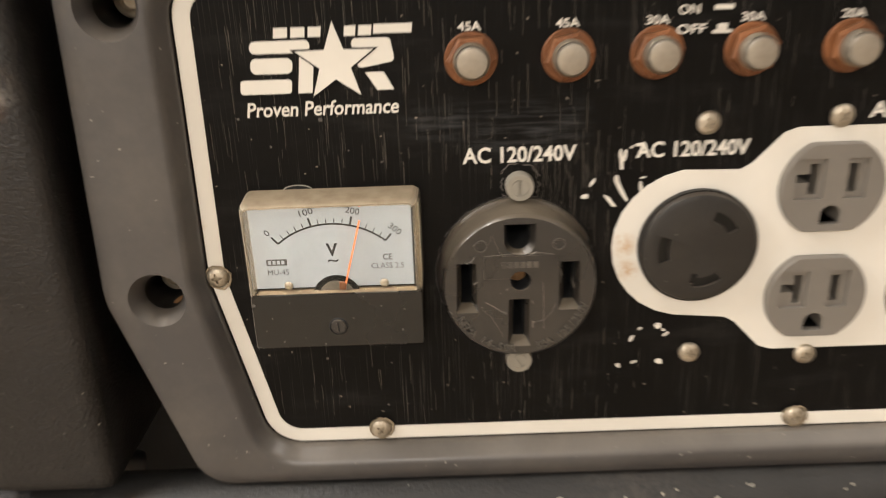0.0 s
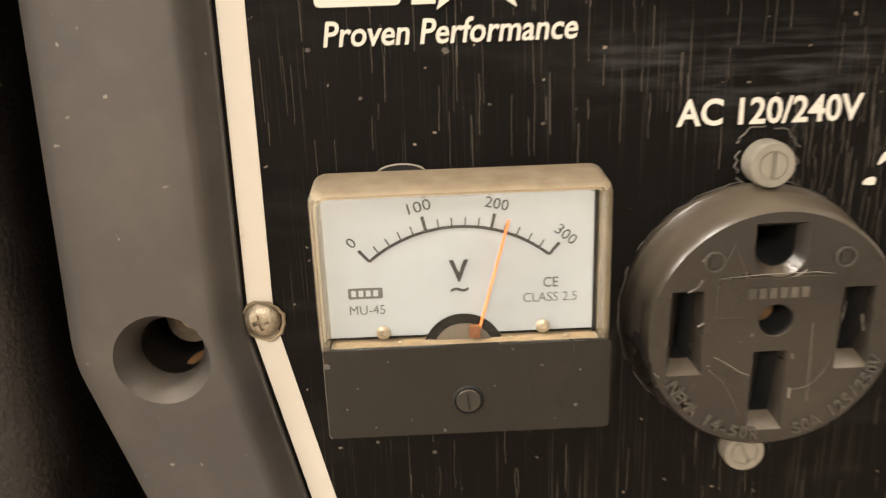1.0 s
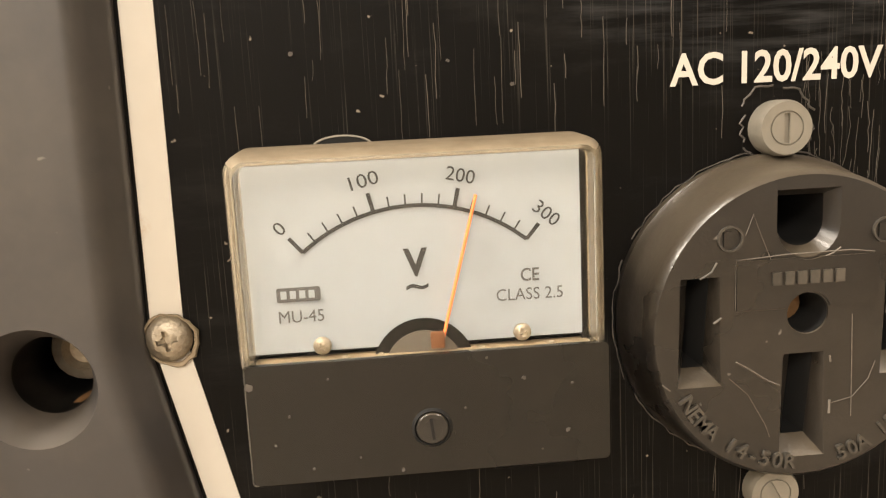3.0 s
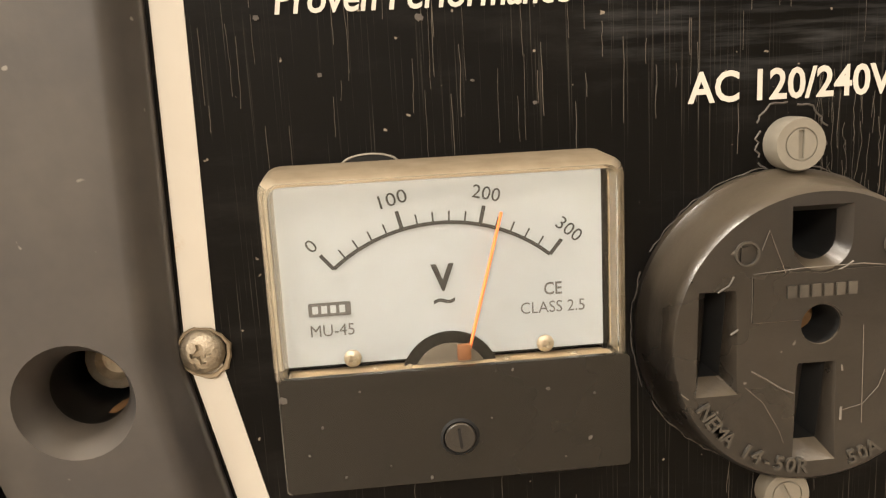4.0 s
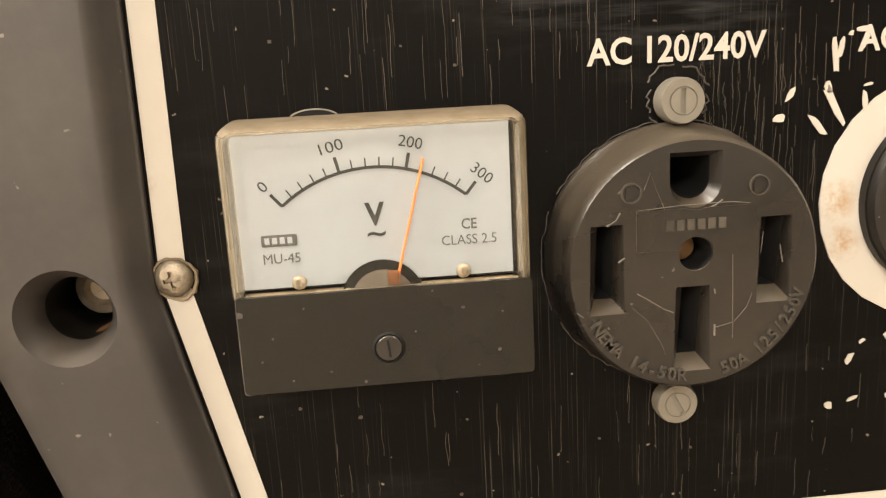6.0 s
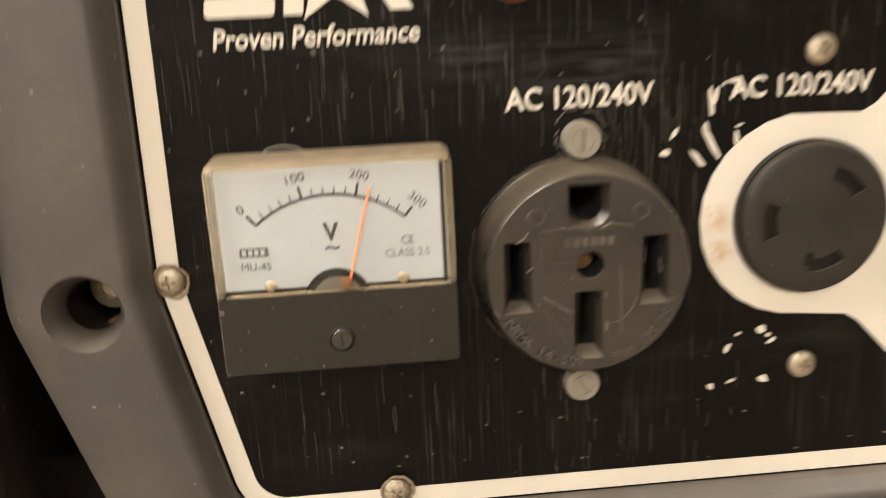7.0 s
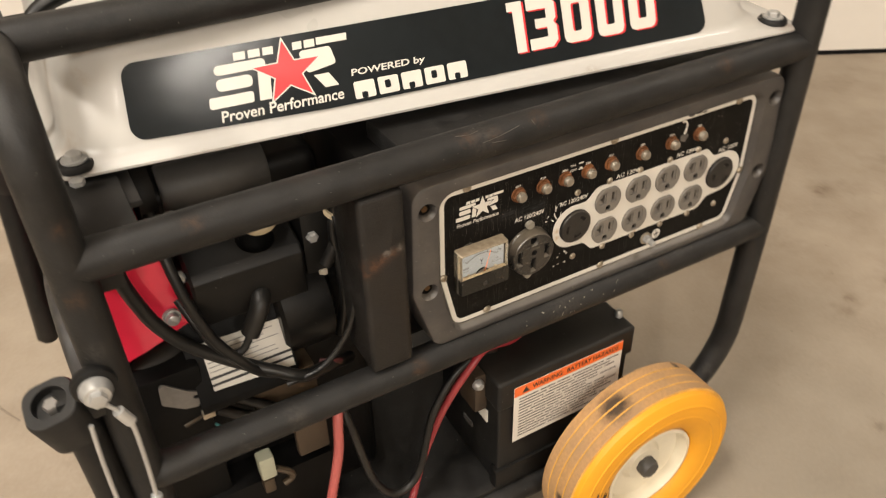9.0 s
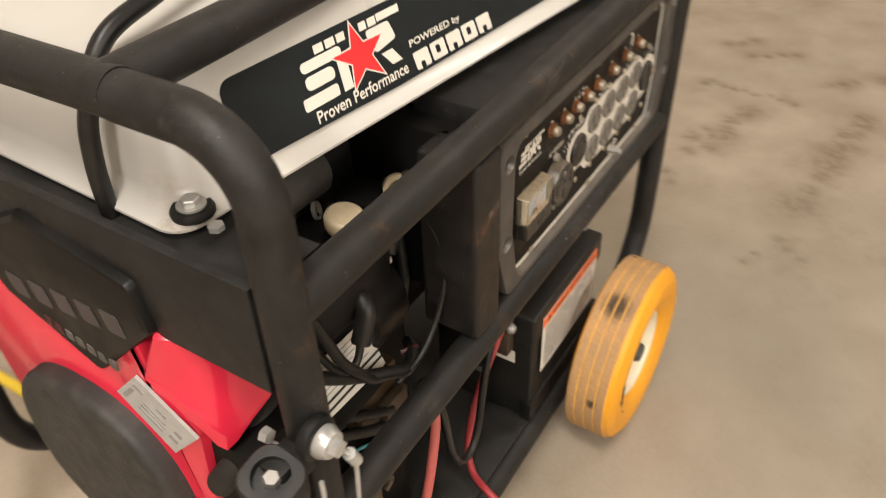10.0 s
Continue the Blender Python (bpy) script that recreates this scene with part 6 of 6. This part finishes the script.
# ---- red fan housing at the frame end ----
def end_prism(pts, x0, x1, bevel=0.006, k=4, r=0.012):
    """An outline of (y, z) points pushed along x; x1 is the outer side."""
    p = round_poly(pts, r, k)
    q, h = shrink(p, bevel), shrink(p, bevel * 0.3)
    return loft(bmesh.new(), [[(x0, y, z) for y, z in p], [(x1 + bevel, y, z) for y, z in p], [(x1 + bevel * 0.3, y, z) for y, z in h], [(x1, y, z) for y, z in q]], True, True)


red = part("fan_housing", end_prism([(0.158, 0.548), (0.168, 0.556), (0.218, 0.478), (0.335, 0.548), (0.395, 0.52), (0.425, 0.40), (0.40, 0.20), (0.20, 0.17), (0.125, 0.32), (0.112, 0.440), (0.150, 0.490)], -0.325, -0.408, 0.010), M["red"], gen, "bright red plastic fan housing")
# a smooth domed oval
rings = []
for x, f in ((-0.400, 1.0), (-0.420, 1.0), (-0.4255, 0.985), (-0.4285, 0.955), (-0.4300, 0.90), (-0.4310, 0.6), (-0.4314, 0.25), (-0.4315, 0.02)):
    ring = []
    for k in range(64):
        a = 2 * math.pi * k / 64
        c, q = math.cos(a), math.sin(a)
        e = (abs(c) ** 2.3 + abs(q) ** 2.3) ** (-1 / 2.3)
        ring.append((x, 0.262 + 0.111 * f * e * c, 0.310 + 0.120 * f * e * q))
    rings.append(ring)
guard = part("fan_guard", loft(bmesh.new(), rings[:5] + [[(-0.4265, y, z) for x, y, z in rings[4]]], True, True), M["guard_rim"], red, "large dull black starter guard")
part("guard_mesh", loft(bmesh.new(), [[(-0.428, y, z) for x, y, z in rings[4]]] + rings[4:], True, True), M["guard"], guard, "fine square mesh")
part("nameplate", end_prism([(0.122, 0.556), (0.215, 0.466), (0.318, 0.512), (0.345, 0.572), (0.25, 0.62), (0.13, 0.60)], -0.395, -0.413, 0.006, r=0.008), M["black"], red, "black angular nameplate")
for k in range(5):
    u = k / 5
    y, z = 0.300 - u * 0.154, 0.533 + u * 0.020
    part("maker_bar", end_prism([(y - 0.004, z - 0.011), (y - 0.024, z - 0.011), (y - 0.020, z + 0.0105), (y, z + 0.0105)], -0.412, -0.4140, 0.0004, 1, 0.0012), M["faint"], red, "", smooth=False)
for k in range(7):
    y = 0.268 - k * 0.0125
    part("model_bar", end_prism([(y, 0.499 - k * 0.0022), (y - 0.0085, 0.4975 - k * 0.0022), (y - 0.0085, 0.508 - k * 0.0022), (y, 0.5095 - k * 0.0022)], -0.412, -0.4138, 0.0004, 1, 0.001), M["fuse_red"] if k < 2 else M["scuff"], red, "", smooth=False)
lp = [Vector((-0.4115, y, z)) for y, z in ((0.205, 0.447), (0.168, 0.486), (0.110, 0.444), (0.150, 0.399))]
bm = loft(bmesh.new(), [[p + Vector((0.003, 0, 0)) for p in lp], lp], True, True)
part("silver_label", bm, M["foil"], red, "worn silver label", smooth=False)
for k, (f0, f1, g0, g1) in enumerate(((0.06, 0.12, 0.15, 0.6), (0.06, 0.22, 0.70, 0.80), (0.30, 0.70, 0.22, 0.30), (0.30, 0.70, 0.36, 0.42), (0.30, 0.66, 0.48, 0.54), (0.78, 0.92, 0.30, 0.42), (0.78, 0.90, 0.55, 0.65), (0.44, 0.60, 0.68, 0.74))):
    ps = [lp[0].lerp(lp[3], f).lerp(lp[1].lerp(lp[2], f), g) for f, g in ((f0, g0), (f1, g0), (f1, g1), (f0, g1))]
    part("print_bar", loft(bmesh.new(), [[p for p in ps], [p - Vector((0.0006, 0, 0)) for p in ps]], True, True), M["foil_print"], red, "", smooth=False)
for y, z in ((0.062, 0.470), (0.058, 0.455)):
    part("housing_bolt", lathe([(0, 0), (0.007, 0), (0.0065, 0.007), (0.004, 0.008), (0, 0.008)], 6), M["sheet"], red, "bright zinc bolt", Matrix.Translation((-0.392, y - 0.012, z)) @ FRONT)
part("housing_bolt", lathe([(0, 0), (0.0085, 0), (0.0085, 0.003), (0.0062, 0.003), (0.0058, 0.009), (0.0045, 0.010), (0, 0.010)], 16), M["sheet"], red, "bright zinc bolt", Matrix.Translation((-0.326, 0.086, 0.480)) @ FRONT)
# the corner that wraps round to the front
WRAP = [(-0.4095, 0.152, 0.0, 0.494, 0.496), (-0.4120, 0.149, 0.0, 0.490, 0.500), (-0.4095, 0.118, 0.0, 0.463, 0.552), (-0.4050, 0.104, 0.2, 0.450, 0.552), (-0.3985, 0.094, 0.5, 0.437, 0.550), (-0.3895, 0.088, 0.8, 0.431, 0.547), (-0.3770, 0.0855, 1.0, 0.434, 0.545),
        (-0.3640, 0.084, 0.7, 0.443, 0.545), (-0.3500, 0.083, 0.3, 0.449, 0.545), (-0.3350, 0.0825, 0.0, 0.457, 0.545), (-0.3130, 0.084, 0.0, 0.467, 0.545)]
rings = []
for k, (x, y, lean, lo, hi) in enumerate(WRAP):
    ring, tall = [], hi - lo
    inner = Vector((-0.365, 0.135, 0))
    band = 0.30 * tall * max(0.0, 1 - k / 10)
    for z, sunk in ((lo, 0.004), (lo + 0.003, 0.0), (lo + band, 0.0002), (lo + band + 0.004, 0.0022), (lo + 0.55 * tall, 0.0042), (hi - 0.12 * tall, 0.0012), (hi - 0.004, 0.0006), (hi, 0.004)):
        p = Vector((x - lean * (0.5 - z) * 0.235, y + max(0.0, z - 0.47) * 0.10, 0))
        p += (inner - p).normalized() * sunk * min(1.0, tall / 0.05)
        ring.append((p.x, p.y, z))
    rings.append(ring + [(inner.x, inner.y, hi), (inner.x, inner.y, lo)])
part("housing_corner", loft(bmesh.new(), rings, True, True), M["red"], red, "raised red corner wrapping to the front", angle=28)
cord([(-0.384, 0.166, 0.600), (-0.384, 0.165, 0.632), (-0.383, 0.164, 0.675), (-0.376, 0.162, 0.712), (-0.350, 0.162, 0.751), (-0.300, 0.164, 0.764), (-0.24, 0.18, 0.766), (-0.20, 0.22, 0.755)], 0.0068, M["cable"], "vent_hose", "black rubber vent hose")
hose = part("yellow_hose", sweep(smooth_path([(-0.20, 1.45, 0.009), (-0.262, 1.30, 0.009), (-0.335, 1.18, 0.009), (-0.330, 1.04, 0.009), (-0.298, 0.84, 0.009), (-0.292, 0.72, 0.009), (-0.26, 0.62, 0.009)], 8), 0.009, 12), M["yellow_cord"])
tagged(hose, "thin bright yellow hose lying on the floor", "hose")

# ---- folded carrying handles ----
for x, y, z, xb, zb in ((-0.434, -0.002, 0.497, -0.417, 0.230), (-0.440, 0.500, 0.470, -0.464, 0.185)):
    pv = Matrix.Translation((x, y, z)) @ Matrix.Rotation(radians(16), 4, "X") @ Matrix.Rotation(radians(-12), 4, "Y")
    xt = x + 0.012 if y < 0.2 else x
    h = part("handle", sweep([(xt, y + 0.004, z - 0.006), (xb * 0.9 + xt * 0.1, y + 0.004, zb + 0.03), (xb, y + 0.004, zb + 0.006), (xb, y + 0.004, zb)], 0.0155, 18, radii=[0.0155, 0.0155, 0.0155, 0.011]), M["rubber"], gen, "folded black carrying handle")
    sq = round_poly([(-0.021, -0.022), (0.021, -0.022), (0.021, 0.021), (-0.021, 0.021)], 0.014, 5)
    lug = loft(bmesh.new(), [[(p * f, q * f, h) for p, q in sq] for f, h in ((1.0, -0.032), (1.0, 0.011), (0.93, 0.014))], True, True)
    part("handle_lug", cut(lug, [lathe([(0, 0.005), (0.0135, 0.005), (0.0150, 0.03), (0, 0.03)], 28)]), M["frame"], h, "round black pivot lug", pv)
    part("pivot_bolt", lathe([(0, 0.004), (0.0070, 0.004), (0.0070, 0.010), (0.0055, 0.012), (0, 0.012)], 6), M["plate"], h, "zinc pivot bolt", pv)
    part("lug_arm", box((x, y - 0.010, z - 0.016), (-0.392, y + 0.012, z + 0.012), 0.004), M["frame"], h)
# locking pin with its ring and wire lanyard
PIN = Matrix.Translation((-0.4020, -0.014, 0.5225)) @ FRONT
pin = part("locking_pin", lathe([(0, 0), (0.0165, 0), (0.0175, 0.004), (0.0165, 0.008), (0.012, 0.010), (0, 0.010)], 28), M["rubber"], gen, "zinc locking pin on a wire lanyard", PIN)
part("pin_head", lathe([(0, 0.010), (0.0125, 0.010), (0.0128, 0.013), (0.0100, 0.020), (0, 0.021)], 20), M["sheet"], pin, "bright zinc head", PIN)
part("pin_hex", lathe([(0, 0.019), (0.0070, 0.019), (0.0068, 0.026), (0, 0.027)], 6), M["sheet"], pin, "", PIN)
part("crimp", sweep([(-0.392, -0.037, 0.505), (-0.386, -0.037, 0.490)], 0.0050, 10), M["sheet"], pin, "bright crimp sleeve")
part("lanyard", sweep(smooth_path([(-0.398, -0.038, 0.516), (-0.392, -0.037, 0.505), (-0.386, -0.036, 0.488), (-0.386, -0.034, 0.445), (-0.388, -0.032, 0.395), (-0.392, -0.03, 0.33), (-0.404, -0.03, 0.29), (-0.415, -0.03, 0.33), (-0.417, -0.03, 0.40), (-0.416, -0.03, 0.455), (-0.414, -0.028, 0.492)], 6), 0.0019, 8), M["sheet"], pin, "thin steel wire")
part("crimp", sweep([(-0.388, -0.032, 0.392), (-0.389, -0.031, 0.378)], 0.0048, 10), M["sheet"], pin, "bright crimp sleeve")

# ---- rust and scuffs on the bars ----

def on_bar(x, deg, z, r=TR + 0.0002):
    a = radians(deg)
    return (x, -r * math.cos(a), z + r * math.sin(a))


rnd = random.Random(5)
for pts in ([(-0.072, 70), (-0.060, 62), (-0.050, 66)], [(-0.050, 26), (-0.030, 32), (-0.010, 45)], [(-0.040, 18), (-0.026, 14)], [(0.004, 52), (0.006, 34)]):
    part("scratch", sweep([on_bar(x, d, ZM) for x, d in pts], 0.00026, 5), M["scuff"], gen)
for k in range(22):
    x, d = rnd.gauss(0.065, 0.03), rnd.uniform(0, 55)
    c = Vector(on_bar(x, d, ZL))
    part("paint_speck", lathe([(0, 0), (0.0006, 0), (0.0004, 0.0002), (0, 0.0002)], 6), M["cap"], gen, "", Matrix.Translation(c) @ Matrix.Rotation(radians(90 - d), 4, "X") @ Matrix.Rotation(0.3 * k, 4, "Z") @ Matrix.Diagonal((rnd.uniform(0.6, 2.2), 1, 1, 1)))

# ---- battery details ----
BL = Matrix.Translation((0.0840, -0.0042, 0.2380)) @ FRONT
blabel = part("warning_label", flat([(-0.081, -0.0435), (0.0795, -0.0425), (0.079, 0.0485), (-0.081, 0.0490)], 0, 0.0006), M["paper"], bat, "white warning label with orange band", BL, smooth=False)
part("orange_band", flat([(-0.081, 0.0340), (0.079, 0.0340), (0.079, 0.0487), (-0.081, 0.0491)], 0.0004, 0.0003), M["orange"], blabel, "orange band", BL, smooth=False)
words("WARNING:  BATTERY HAZARDS", 0, 0, 0.128, 0.0072, blabel, M["ink_black"], bold=0.02, base=BL @ Matrix.Translation((0.008, 0.0413, 0.0006)))
part("warning_sign", flat([(-0.070, 0.0370), (-0.060, 0.0370), (-0.065, 0.0460)], 0.0006, 0.0002), M["ink_black"], blabel, "", BL, smooth=False)
rnd = random.Random(41)
for k in range(14):
    w = (0.148, 0.135, 0.142, 0.12, 0.146, 0.10, 0.14)[k % 7]
    x, y = -0.074, 0.0275 - k * 0.0049
    while x < -0.074 + w - 0.012:
        n = min(rnd.uniform(0.012, 0.052), -0.074 + w - x)
        part("print_bar", flat([(x, y), (x + n, y), (x + n, y + 0.0017), (x, y + 0.0017)], 0.0004, 0.0002), M["ink_grey"], blabel, "", BL, smooth=False)
        x += n + 0.0032
part("hold_down", box((-0.032, 0.026, 0.236), (-0.014, 0.064, 0.296), 0.004), M["brown_cast"], bat, "grimy hold-down bracket")
part("terminal_bolt", lathe([(0, 0), (0.007, 0), (0.007, 0.004), (0.004, 0.008), (0, 0.008)], 16), M["sheet"], bat, "zinc terminal bolt", Matrix.Translation((-0.029, 0.026, 0.286)) @ FRONT)
part("corner_bolt", lathe([(0, 0), (0.005, 0), (0.005, 0.006), (0.003, 0.010), (0, 0.010)], 12), M["sheet"], bat, "zinc bolt", pose(0.1765, 0.0235, 0.2995))
part("side_mark", box((-0.0165, 0.060, 0.170), (-0.0150, 0.080, 0.178)), M["ink_grey"], bat, smooth=False)
part("side_label", box((-0.0165, 0.024, 0.214), (-0.0150, 0.060, 0.233)), M["paper"], bat, "small white side label", smooth=False)
part("foot_rail", box((-0.02, -0.004, 0.117), (0.181, 0.012, 0.150), 0.003), M["black"], bat)
cord([(-0.195, 0.035, 0.345), (-0.204, 0.020, 0.320), (-0.209, 0.018, 0.280), (-0.227, 0.020, 0.200), (-0.240, 0.03, 0.130)], 0.0054, M["faded_red"], "battery_cable", "faded red battery cable")
cord([(-0.195, 0.04, 0.345), (-0.189, 0.022, 0.306), (-0.180, 0.020, 0.250), (-0.172, 0.020, 0.212), (-0.157, 0.020, 0.178), (-0.140, 0.020, 0.167), (-0.122, 0.021, 0.174), (-0.109, 0.022, 0.197), (-0.100, 0.023, 0.235), (-0.087, 0.024, 0.277), (-0.055, 0.030, 0.314), (-0.017, 0.036, 0.322), (0.01, 0.05, 0.304)], 0.0048, M["cable"], "battery_cable", "black battery cable")
cord([(-0.150, -0.046, 0.110), (-0.143, -0.008, 0.124), (-0.130, 0.018, 0.124), (-0.112, 0.036, 0.142), (-0.098, 0.038, 0.185), (-0.080, 0.032, 0.245), (-0.062, 0.026, 0.288), (-0.036, 0.026, 0.320), (-0.012, 0.034, 0.328), (0.030, 0.045, 0.312), (0.06, 0.06, 0.305)], 0.0046, M["red_cable"], "battery_cable", "red battery cable")
